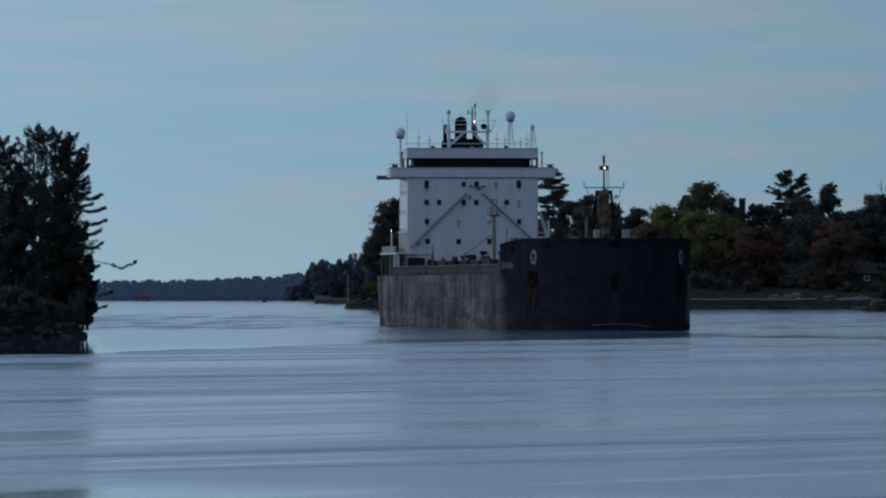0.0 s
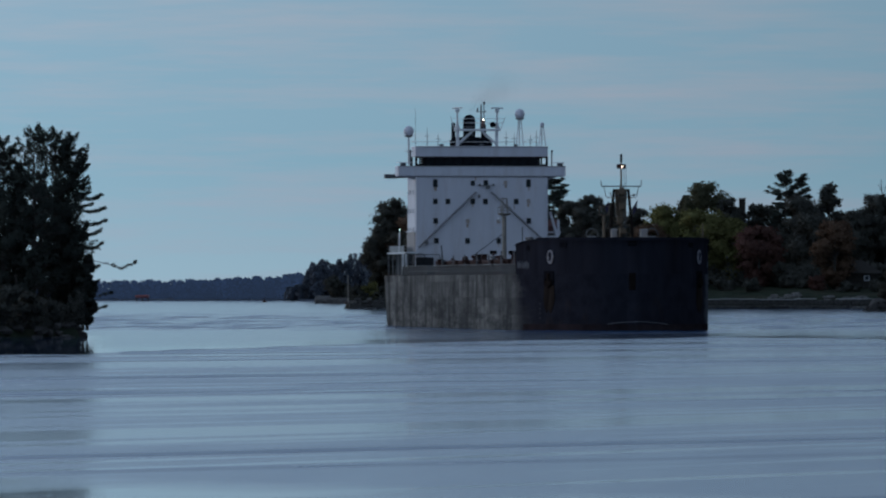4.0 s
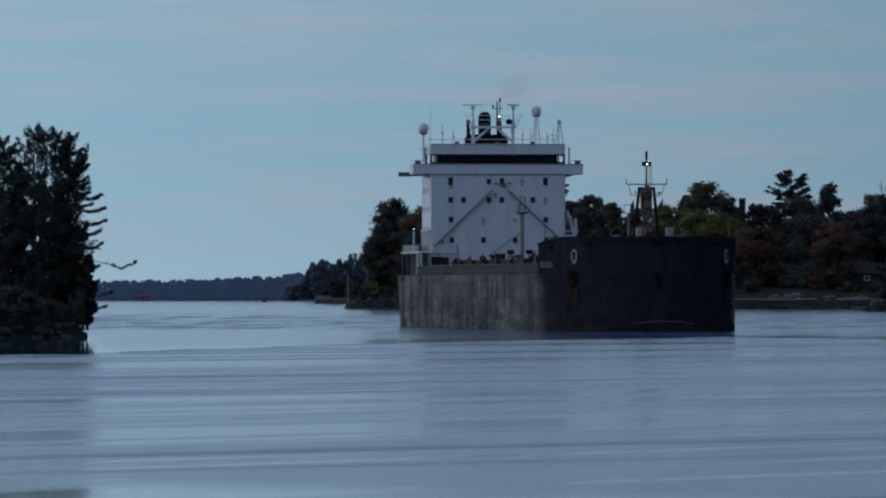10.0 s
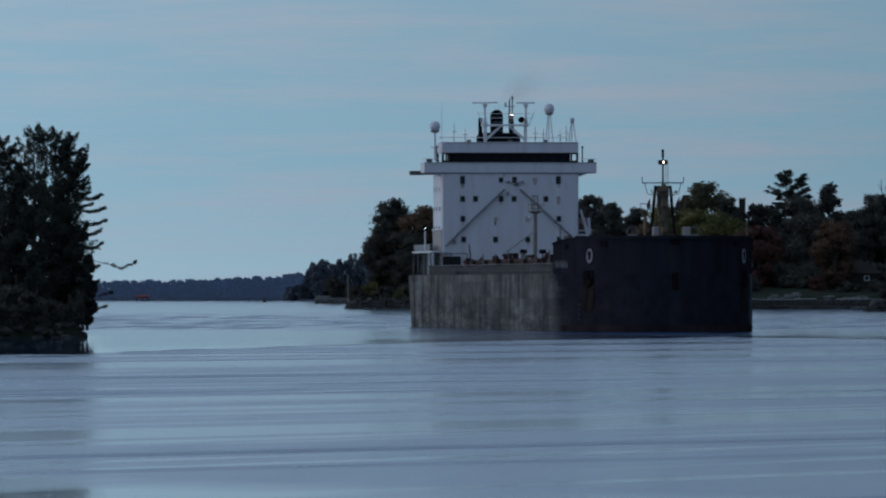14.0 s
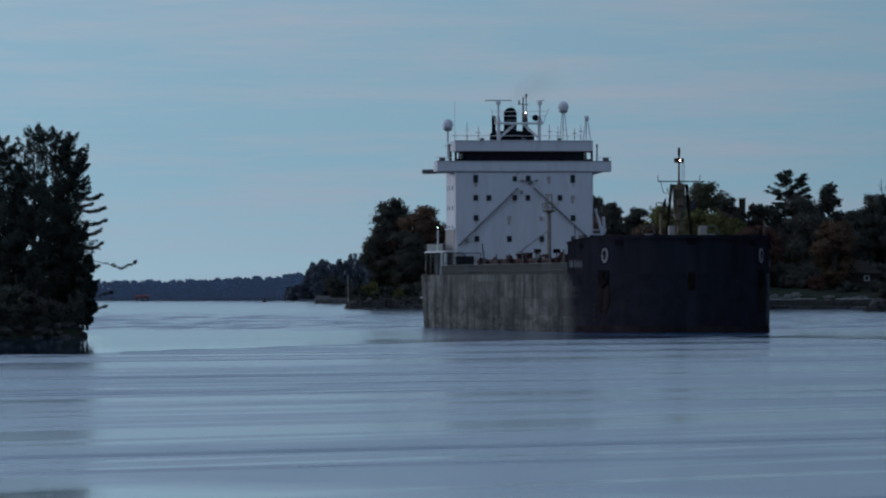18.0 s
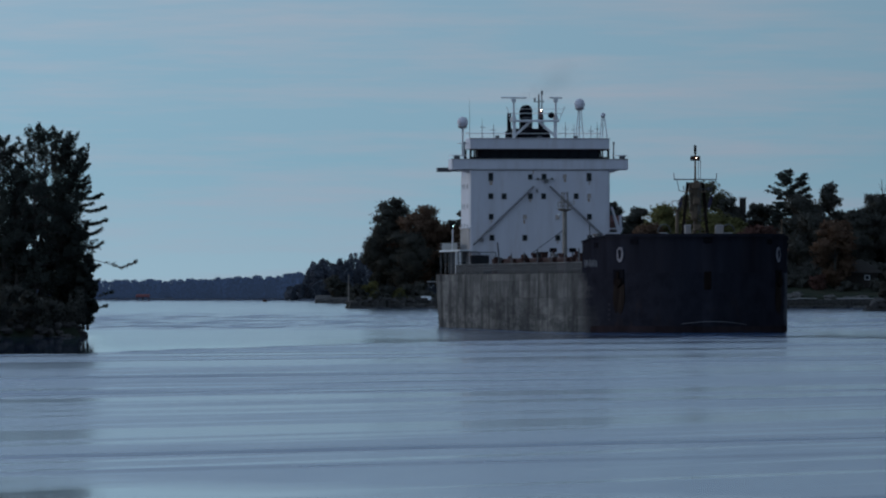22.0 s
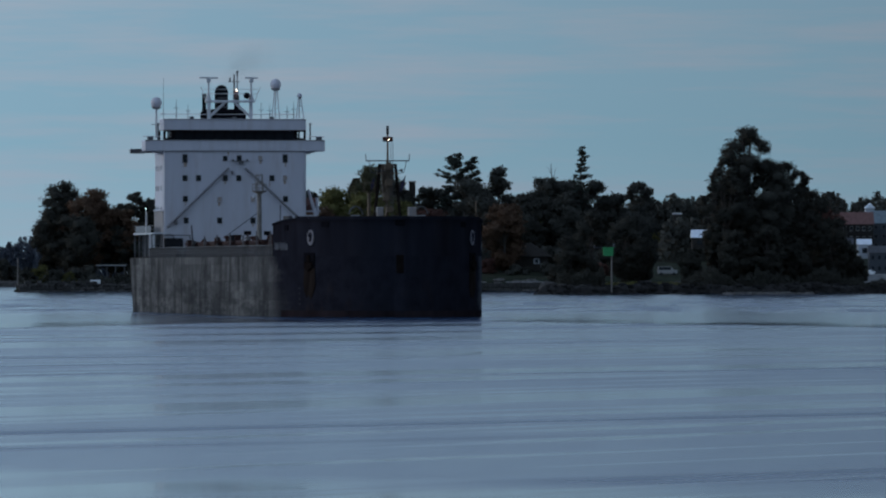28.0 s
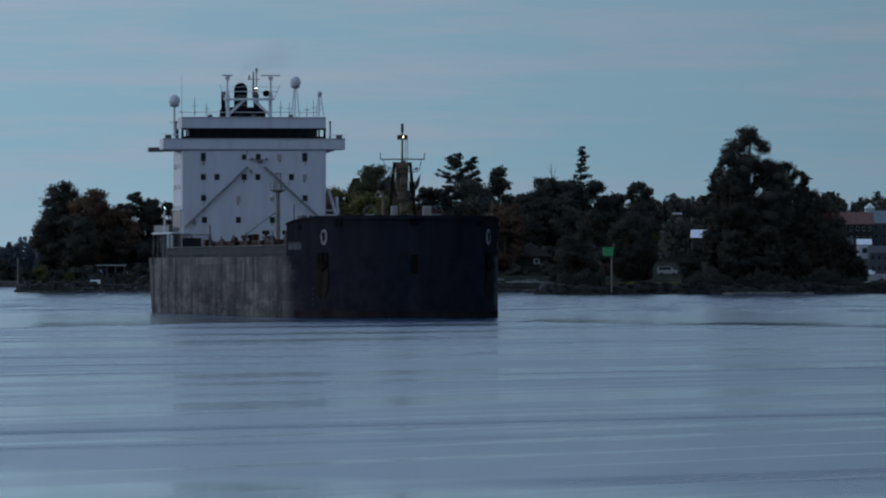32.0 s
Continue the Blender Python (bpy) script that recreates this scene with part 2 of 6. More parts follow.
    scar = math_("MULTIPLY", mapped(field(0.7, 7, (1, 1, 0.35), 0.75), 0.55, 0.7, 0, 1), mapped(sep.outputs[2], 3.5, -1.5, 0.0, 0.8))
    dark_paint = mixed(scar, dark_paint, (0.034, 0.024, 0.021))      # rust and old primer low down
    col = mixed(bow, col, dark_paint)
    col = mixed(worn_rim_light, col, (0.095, 0.098, 0.106))
    l.new(col, p.inputs["Base Color"])
    return m


SIDE = side_material()
WHITE = material("white_ship_paint", (0.50, 0.485, 0.515), 0.5, vary=0.07, scale=0.5, stretch=(1, 1, 0.15), stain=(0.33, 0.25, 0.21), stain_scale=0.8, stain_amount=0.38)
CREAM = material("grey_cream_paint", (0.33, 0.27, 0.235), 0.55, vary=0.15, scale=1.2)
BUFF = material("buff_mast_paint", (0.088, 0.058, 0.031), 0.55, vary=0.3, scale=1.5, stain=(0.1, 0.05, 0.03), stain_scale=1.0)
RUST = material("red_brown_deck_paint", (0.042, 0.022, 0.019), 0.8, vary=0.4, scale=0.8, spec=0.08)
BLACK = material("black_funnel_paint", (0.008, 0.008, 0.010), 0.7, vary=0.2, spec=0.0)
ANCHOR = material("rusty_black_iron", (0.012, 0.009, 0.008), 0.8, vary=0.3, spec=0.0)
STREAK = material("rust_streaked_plate", (0.019, 0.0145, 0.0125), 0.8, vary=0.5, scale=1.2, stretch=(1, 1, 0.2), spec=0.0)
CRANE = material("weathered_buff_steel", (0.17, 0.15, 0.13), 0.6, vary=0.3, scale=1.2, stain=(0.1, 0.06, 0.04), stain_scale=0.6)
STEEL = material("dark_grey_steel", (0.07, 0.07, 0.075), 0.5, vary=0.25, scale=1.5)
RAILING = material("pale_rail_paint", (0.5, 0.5, 0.5), 0.5, vary=0.15, scale=2)
DARK = material("dark_interior", (0.02, 0.02, 0.022), 0.8, vary=0.2, spec=0.05)
GLASS_DARK = material("dark_window_glass", (0.012, 0.014, 0.017), 0.2, vary=0.2, spec=0.25)
LIT = material("white_lamp", (1.0, 0.84, 0.66), 0.4, glow=9)
LIT_GREEN = material("green_lamp", (0.66, 1.0, 0.86), 0.4, glow=4)
GREYRAIL = material("weathered_rail_paint", (0.095, 0.092, 0.09), 0.6, vary=0.3, scale=2)
FADED = material("faded_marking", (0.04, 0.04, 0.046), 0.7, vary=0.3, scale=2, spec=0.0)
LETTER = material("weathered_lettering", (0.13, 0.135, 0.15), 0.7, vary=0.3, scale=2, spec=0.05)
DIRTY = material("rust_stained_white_paint", (0.24, 0.22, 0.21), 0.65, vary=0.35, scale=0.9, stretch=(1, 1, 0.25), stain=(0.16, 0.09, 0.06), stain_scale=0.8, stain_amount=0.6)
BOOM = material("weathered_grey_boom", (0.19, 0.18, 0.185), 0.65, vary=0.25, scale=1.4, stain=(0.12, 0.08, 0.06), stain_scale=0.7)
MARK = material("white_marking", (0.19, 0.18, 0.195), 0.6, spec=0.05, vary=0.1, scale=2)
FOAM = material("white_foam", (0.1, 0.1, 0.11), 0.9, vary=0.2, scale=1.5)
FLAG = material("dark_flag_cloth", (0.03, 0.025, 0.05), 0.9, vary=0.3, scale=2)
PINE = material("pine_needles", (0.056, 0.062, 0.052), 0.8, vary=0.3, scale=0.4, island=0.18, spec=0.06, leafy=0.25)
LEAF = material("dark_green_leaves", (0.077, 0.075, 0.063), 0.8, vary=0.3, scale=0.25, island=0.18, spec=0.05, leafy=0.25)
MOSS = material("brownish_green_leaves", (0.092, 0.088, 0.052), 0.8, vary=0.3, scale=0.25, island=0.18, spec=0.05, leafy=0.25)
OAK = material("dark_oak_leaves", (0.062, 0.059, 0.048), 0.8, vary=0.3, scale=0.25, island=0.15, spec=0.03, leafy=0.25)
OLIVE = material("olive_green_leaves", (0.128, 0.120, 0.046), 0.8, vary=0.3, scale=0.25, island=0.2, spec=0.05, leafy=0.25)
AMBER = material("orange_brown_leaves", (0.130, 0.080, 0.053), 0.8, vary=0.3, scale=0.25, island=0.2, spec=0.05, leafy=0.25)
CRIMSON = material("dull_red_leaves", (0.112, 0.058, 0.047), 0.8, vary=0.3, scale=0.25, island=0.2, spec=0.05, leafy=0.25)
BARK = material("grey_brown_bark", (0.05, 0.04, 0.033), 0.9, vary=0.4, scale=3, bump=0.05)
GROUND = material("grass_and_earth", (0.021, 0.026, 0.016), 0.95, spec=0.05, vary=0.4, scale=0.3, stain=(0.06, 0.045, 0.03), stain_scale=0.1, bump=0.1)
POINTROCK = material("dark_wet_rock", (0.03, 0.027, 0.025), 0.9, vary=0.5, scale=0.8, stain=(0.05, 0.047, 0.044), stain_scale=0.5, island=0.5, bump=0.08, spec=0.05)
ROCK = material("shore_rock", (0.055, 0.05, 0.046), 0.9, vary=0.45, scale=0.8, stain=(0.04, 0.038, 0.03), stain_scale=0.4, island=0.4, bump=0.08, spec=0.1)
BANKROCK = material("weathered_bank_stone", (0.11, 0.10, 0.092), 0.9, vary=0.5, scale=1.0, stain=(0.05, 0.045, 0.035), stain_scale=0.5, bump=0.06, spec=0.1)
STONE = material("pale_wall_stone", (0.33, 0.30, 0.27), 0.9, vary=0.3, scale=0.7, island=0.35, bump=0.05)
CONCRETE = material("pale_concrete", (0.26, 0.25, 0.24), 0.85, vary=0.2, scale=0.5, stain=(0.2, 0.19, 0.17), stain_scale=0.3)
SLATE = material("dark_roof_slate", (0.05, 0.05, 0.055), 0.7, vary=0.3, scale=1)
HOUSE = material("dark_shingle_wall", (0.034, 0.029, 0.025), 0.85, spec=0.1, vary=0.25, scale=1.5)
REDROOF = material("faded_red_roof", (0.15, 0.068, 0.056), 0.8, vary=0.2, scale=1)
BLUEGREY = material("blue_grey_siding", (0.04, 0.046, 0.055), 0.7, vary=0.15, scale=1)
PALE = material("white_house_paint", (0.75, 0.75, 0.74), 0.6, vary=0.08, scale=1)
TIN = material("bright_metal_roof", (0.8, 0.82, 0.85), 0.35, metal=0.4, vary=0.1, scale=1)
GREEN = material("green_marker_paint", (0.02, 0.25, 0.07), 0.5, vary=0.12, scale=2)
# distance haze put into these woods as blue colour and a faint glow
FOREST = material("distant_woods_haze_glow", (0.022, 0.038, 0.075), 0.9, vary=0.25, scale=0.03, island=0.15, spec=0.0, glow=0.72)
# foliage with a bluish tint of distance haze put into its colour
COPSE = material("headland_foliage_haze_tint", (0.088, 0.100, 0.122), 0.9, vary=0.3, scale=0.1, island=0.2, spec=0.0, leafy=0.25)
SHEER = material("chipped_grey_bulwark", (0.052, 0.051, 0.051), 0.6, spec=0.0, vary=0.5, scale=0.6, stretch=(1, 0.4, 0.3), stain=(0.07, 0.045, 0.035), stain_scale=0.5, stain_amount=0.7)
TEAL = material("blue_green_roof", (0.13, 0.165, 0.18), 0.6, vary=0.2, scale=1)
RAFTRED = material("red_marker_paint", (0.22, 0.06, 0.055), 0.6, vary=0.2, scale=1)
QUAY = material("pale_quay_wall", (0.42, 0.43, 0.45), 0.8, vary=0.15, scale=0.4, stain=(0.3, 0.3, 0.3), stain_scale=0.2)


def smoke_material():
    m = bpy.data.materials.new("thin_brown_smoke")
    m.use_nodes = True
    n, l = m.node_tree.nodes, m.node_tree.links
    d = n.new("ShaderNodeBsdfDiffuse")
    d.inputs[0].default_value = (0.30, 0.26, 0.22, 1)
    t = n.new("ShaderNodeBsdfTransparent")
    x = n.new("ShaderNodeMixShader")
    co = n.new("ShaderNodeTexCoord")
    ln = n.new("ShaderNodeVectorMath")
    ln.operation = "LENGTH"
    l.new(co.outputs["Object"], ln.inputs[0])
    fade = n.new("ShaderNodeMapRange")
    fade.interpolation_type = "SMOOTHSTEP"
    fade.inputs[1].default_value, fade.inputs[2].default_value = 0.0, 0.95
    fade.inputs[3].default_value, fade.inputs[4].default_value = 0.105, 0.0
    l.new(ln.outputs["Value"], fade.inputs[0])
    wisp = n.new("ShaderNodeTexNoise")
    wisp.inputs["Scale"].default_value, wisp.inputs["Detail"].default_value = 1.8, 4
    l.new(co.outputs["Object"], wisp.inputs["Vector"])
    mul = n.new("ShaderNodeMath")
    mul.operation = "MULTIPLY"
    l.new(fade.outputs[0], mul.inputs[0])
    l.new(wisp.outputs[0], mul.inputs[1])
    l.new(mul.outputs[0], x.inputs[0])
    l.new(t.outputs[0], x.inputs[1])
    l.new(d.outputs[0], x.inputs[2])
    l.new(x.outputs[0], n["Material Output"].inputs[0])
    return m


SMOKE = smoke_material()


# ---- mesh building ----
class Shape:
    """Vertices and faces of one mesh, put together from simple solids."""

    def __init__(self):
        self.v, self.f = [], []

    def add(self, verts, faces):
        k = len(self.v)
        self.v += [tuple(p) for p in verts]
        self.f += [tuple(i + k for i in f) for f in faces]
        return self

    def box(self, c, s, rz=0.0, bevel=0.0, rx=0.0):
        x, y, z = (d / 2 for d in s)
        b = min(bevel, x * 0.9, y * 0.9, z * 0.9)
        rot = Euler((rx, 0, rz)).to_matrix()
        if b <= 0:
            pts = [(sx * x, sy * y, sz * z) for sz in (-1, 1) for sx, sy in ((-1, -1), (1, -1), (1, 1), (-1, 1))]
            faces = [(3, 2, 1, 0), (4, 5, 6, 7), (0, 1, 5, 4), (1, 2, 6, 5), (2, 3, 7, 6), (3, 0, 4, 7)]
        else:
            ring = [(-x, -y + b), (-x + b, -y), (x - b, -y), (x, -y + b), (x, y - b), (x - b, y), (-x + b, y), (-x, y - b)]
            inner = [(px - math.copysign(b, px), py - math.copysign(b, py)) for px, py in ring]
            pts = [(p[0], p[1], -z) for p in inner] + [(p[0], p[1], -z + b) for p in ring] + [(p[0], p[1], z - b) for p in ring] + [(p[0], p[1], z) for p in inner]
            faces = [tuple(range(7, -1, -1)), tuple(range(24, 32))]
            for lv in range(3):
                faces += [(lv * 8 + i, lv * 8 + (i + 1) % 8, lv * 8 + 8 + (i + 1) % 8, lv * 8 + 8 + i) for i in range(8)]
        return self.add([rot @ Vector(p) + Vector(c) for p in pts], faces)

    def tube(self, a, b, r, r2=None, n=8, cap=True):
        a, b = Vector(a), Vector(b)
        d = (b - a).normalized()
        u = d.cross(Vector((0, 0, 1)) if abs(d.z) < 0.9 else Vector((1, 0, 0))).normalized()
        w = d.cross(u)
        pts = []
        for c, rr in ((a, r), (b, r if r2 is None else r2)):
            pts += [c + (u * math.cos(2 * math.pi * i / n) + w * math.sin(2 * math.pi * i / n)) * rr for i in range(n)]
        faces = [(i, (i + 1) % n, n + (i + 1) % n, n + i) for i in range(n)]
        if cap:
            faces += [tuple(range(n - 1, -1, -1)), tuple(range(n, 2 * n))]
        return self.add(pts, faces)

    def path(self, pts, r, n=6):
        for a, b in zip(pts, pts[1:]):
            self.tube(a, b, r, n=n)
        return self

    def lathe(self, c, profile, n=16):
        """profile: (radius, height) from the bottom up."""
        pts = [(c[0] + r * math.cos(2 * math.pi * i / n), c[1] + r * math.sin(2 * math.pi * i / n), c[2] + z) for r, z in profile for i in range(n)]
        m = len(profile)
        faces = [(k * n + i, k * n + (i + 1) % n, (k + 1) * n + (i + 1) % n, (k + 1) * n + i) for k in range(m - 1) for i in range(n)]
        faces += [tuple(range(n - 1, -1, -1)), tuple(range((m - 1) * n, m * n))]
        return self.add(pts, faces)

    def ball(self, c, r, sz=1.0, n=14):
        return self.lathe(c, [(max(0.02, math.sin(math.pi * k / 8)) * r, -math.cos(math.pi * k / 8) * r * sz) for k in range(9)], n)

    def prism(self, outline, lo, hi, axis="z"):
        """A closed outline drawn out along an axis; for axis y or x the outline is (x, z) or (y, z)."""
        n = len(outline)
        if axis == "z":
            pts = [(p[0], p[1], h) for h in (lo, hi) for p in outline]
        elif axis == "y":
            pts = [(p[0], h, p[1]) for h in (lo, hi) for p in outline]
        else:
            pts = [(h, p[0], p[1]) for h in (lo, hi) for p in outline]
        faces = [(i, (i + 1) % n, n + (i + 1) % n, n + i) for i in range(n)] + [tuple(range(n - 1, -1, -1)), tuple(range(n, 2 * n))]
        return self.add(pts, faces)


def mesh_of(name, shape, mat, smooth=False):
    me = bpy.data.meshes.new(name)
    me.from_pydata(shape.v, [], shape.f)
    bm = bmesh.new()
    bm.from_mesh(me)
    bmesh.ops.recalc_face_normals(bm, faces=bm.faces)
    bm.to_mesh(me)
    bm.free()
    me.materials.append(mat)
    if smooth:
        me.polygons.foreach_set("use_smooth", [True] * len(me.polygons))
    return me


def part(name, shape, mat, parent=None, label="", smooth=False):
    """One mesh object with its origin in its middle; a part of parent, or a thing of its own."""
    vs = np.array(shape.v)
    c = (vs.min(0) + vs.max(0)) / 2
    if parent is None:
        c[2] = vs[:, 2].min()
    shape.v = [tuple(p) for p in vs - c]
    ob = new(name, mesh_of(name, shape, mat, smooth))
    ob.location = c
    if parent is not None:
        ob.parent = parent
        off = Vector((0, 0, 0))
        up = parent
        while up is not None and up.type == "MESH":
            off += up.location
            up = up.parent
        ob.location = Vector(c) - off
        if label:
            ob["label"] = label
    return ob


def again(ob, offset):
    """Another part on the same mesh, moved by offset."""
    o = ob.copy()
    scene.collection.objects.link(o)
    o.location = ob.location + Vector(offset)
    return o


def empty(name, at=(0, 0, 0), label="", category="", group="", kind=""):
    ob = new(name)
    ob.location = at
    return tagged(ob, label, category, group, kind)


def spot(b, d, e=None):
    """The place at bearing b, distance d and, if given, elevation e."""
    return Vector((b * d / 1000, d, 0 if e is None else EYE + e * d / 1000))


# ---- water and land ----
sheet = Shape()
sheet.add([(-7000, -400, 0), (7000, -400, 0), (7000, 12000, 0), (-7000, 12000, 0)], [(0, 1, 2, 3)])
river = part("water", sheet, WATER)
tagged(river, "grey-blue river water with calm slicks and faint ripples", "water", kind="structure")


def land(name, x0, x1, d0, d1, front, back, label, seed, ragged=6.0, lean=0.0, taper=0.05, rough=0.25, mat=None, nu=90):
    """A piece of shore: a bank that rises from the water at d0 to front metres and on to back metres at d1."""
    rows = (0, 0.006, 0.02, 0.05, 0.1, 0.18, 0.3, 0.45, 0.6, 0.8, 1.0)

    def shore(x):
        return d0 + lean * (x - x0) + ragged * noise.noise((x * 0.02, seed, 0)) + ragged * 0.4 * noise.noise((x * 0.09, seed, 3))

    def bank(x, v):
        u = (x - x0) / (x1 - x0)
        if v <= 0:
            return -0.6
        t = max(0, min(1, min(u, 1 - u) / taper))
        t = t * t * (3 - 2 * t)
        rise = min(1, v / 0.02) ** 0.6
        z = front * rise + (back - front) * max(0, min(1, (v - 0.02) / 0.7)) ** 0.8
        z += rise * rough * front * (noise.noise((x * 0.07, v * 4, seed)) + 0.6 * noise.noise((x * 0.25, v * 9, seed + 5)))
        return -0.6 + (z + 0.6) * t

    def height(x, y):
        # the land fans out with distance
        xs = x
        for _ in range(3):
            xs = x * shore(xs) / max(y, 1)
        return bank(xs, (y - shore(xs)) / (d1 - d0))

    s = Shape()
    pts, faces = [], []
    for v in rows:
        for i in range(nu + 1):
            x = x0 + (x1 - x0) * i / nu
            e = shore(x)
            y = e + v * (d1 - d0)
            pts.append((x * y / e, y, bank(x, v) if v > 0 else -0.8))
    for k in range(len(rows) - 1):
        faces += [(k * (nu + 1) + i, k * (nu + 1) + i + 1, (k + 1) * (nu + 1) + i + 1, (k + 1) * (nu + 1) + i) for i in range(nu)]
    s.add(pts, faces)
    me = mesh_of(name, s, mat or GROUND, True)
    ob = new(name, me)
    tagged(ob, label, "ground", kind="structure")
    return height


def boulders(name, x0, x1, d0, lean, count, size, seed, label, height, mat=None):
    """Loose shore rocks along a bank."""
    rng = random.Random(seed)
    s = Shape()
    for _ in range(count):
        x = rng.uniform(x0, x1)
        r = size * rng.uniform(0.4, 1.3)
        y = d0 + lean * (x - x0) + rng.uniform(-1, 8)
        z = max(height(x, y), -0.1)
        pts = []
        for lv, (rr, zz) in enumerate(((0.8, -0.4), (1.0, 0.15), (0.65, 0.6))):
            for i in range(7):
                a = 2 * math.pi * i / 7
                q = r * rr * rng.uniform(0.75, 1.2)
                pts.append((x + math.cos(a) * q * 1.3, y + math.sin(a) * q, z + zz * r * rng.uniform(0.8, 1.15)))
        faces = [(k * 7 + i, k * 7 + (i + 1) % 7, k * 7 + 7 + (i + 1) % 7, k * 7 + 7 + i) for k in range(2) for i in range(7)] + [tuple(range(14, 21))]
        s.add(pts, faces)
    ob = part(name, s, mat or ROCK)
    return tagged(ob, label, "rocks", kind="stuff")


def leaf_mesh(name, centres, size, mat, rng, flat=0.0, out=None):
    """Many small leaf clumps, each a bent face with a turn of its own; out gives the way each one faces, away from its bough or lobe."""
    n = len(centres)
    a = rng.normal(size=(n, 3))
    a[:, 2] *= 1 - flat
    a /= np.linalg.norm(a, axis=1)[:, None]
    b = rng.normal(size=(n, 3))
    b[:, 2] *= 1 - flat
    b -= a * (a * b).sum(1)[:, None]
    b /= np.linalg.norm(b, axis=1)[:, None]
    c = np.cross(a, b)
    if out is not None:
        turn = np.where((c * out).sum(1) < 0, -1.0, 1.0)[:, None]
        b, c = b * turn, c * turn
    s = size * rng.uniform(0.55, 1.25, size=(n, 1))
    v = np.stack([centres - a * s, centres - b * s * 0.55 + c * s * 0.15, centres + a * s, centres + b * s * 0.55 + c * s * 0.15], 1).reshape(-1, 3)
    me = bpy.data.meshes.new(name)
    me.vertices.add(4 * n)
    me.vertices.foreach_set("co", v.ravel())
    me.loops.add(4 * n)
    me.loops.foreach_set("vertex_index", np.arange(4 * n))
    me.polygons.add(n)
    me.polygons.foreach_set("loop_start", np.arange(0, 4 * n, 4))
    me.update(calc_edges=True)
    if out is not None:
        q = out / (np.linalg.norm(out, axis=1)[:, None] + 1e-6) * 0.8 + c * 0.3
        q /= np.linalg.norm(q, axis=1)[:, None]
        me.polygons.foreach_set("use_smooth", [True] * n)
        me.normals_split_custom_set_from_vertices(np.repeat(q, 4, 0).astype(np.float32))
    me.materials.append(mat)
    return me


def child(name, me, parent):
    ob = new(name, me)
    ob.parent = parent
    return ob


def lumps_mesh(name, cen, rad, mat, seed):
    """The closed mass of twigs and leaves inside a crown: one knobbly lump for each lobe."""
    rings, n = 6, 9
    th = np.pi * np.arange(rings) / (rings - 1)
    ph = 2 * np.pi * np.arange(n) / n
    unit = np.stack([np.outer(np.sin(th), np.cos(ph)), np.outer(np.sin(th), np.sin(ph)), -np.outer(np.cos(th), np.ones(n))], 2).reshape(-1, 3)
    rng = np.random.default_rng(seed + 7)
    v = np.concatenate([c + unit * r * np.array([1, 1, 0.72]) * rng.uniform(0.8, 1.2, size=(len(unit), 1)) for c, r in zip(cen, rad)])
    one = [(k * n + i, k * n + (i + 1) % n, (k + 1) * n + (i + 1) % n, (k + 1) * n + i) for k in range(rings - 1) for i in range(n)]
    f = (np.array(one)[None] + np.arange(len(cen))[:, None, None] * len(unit)).reshape(-1, 4)
    v[:, 2] = np.maximum(v[:, 2], 0.2)
    me = bpy.data.meshes.new(name)
    me.from_pydata(v.tolist(), [], f.tolist())
    me.polygons.foreach_set("use_smooth", [True] * len(me.polygons))
    me.materials.append(mat)
    return me


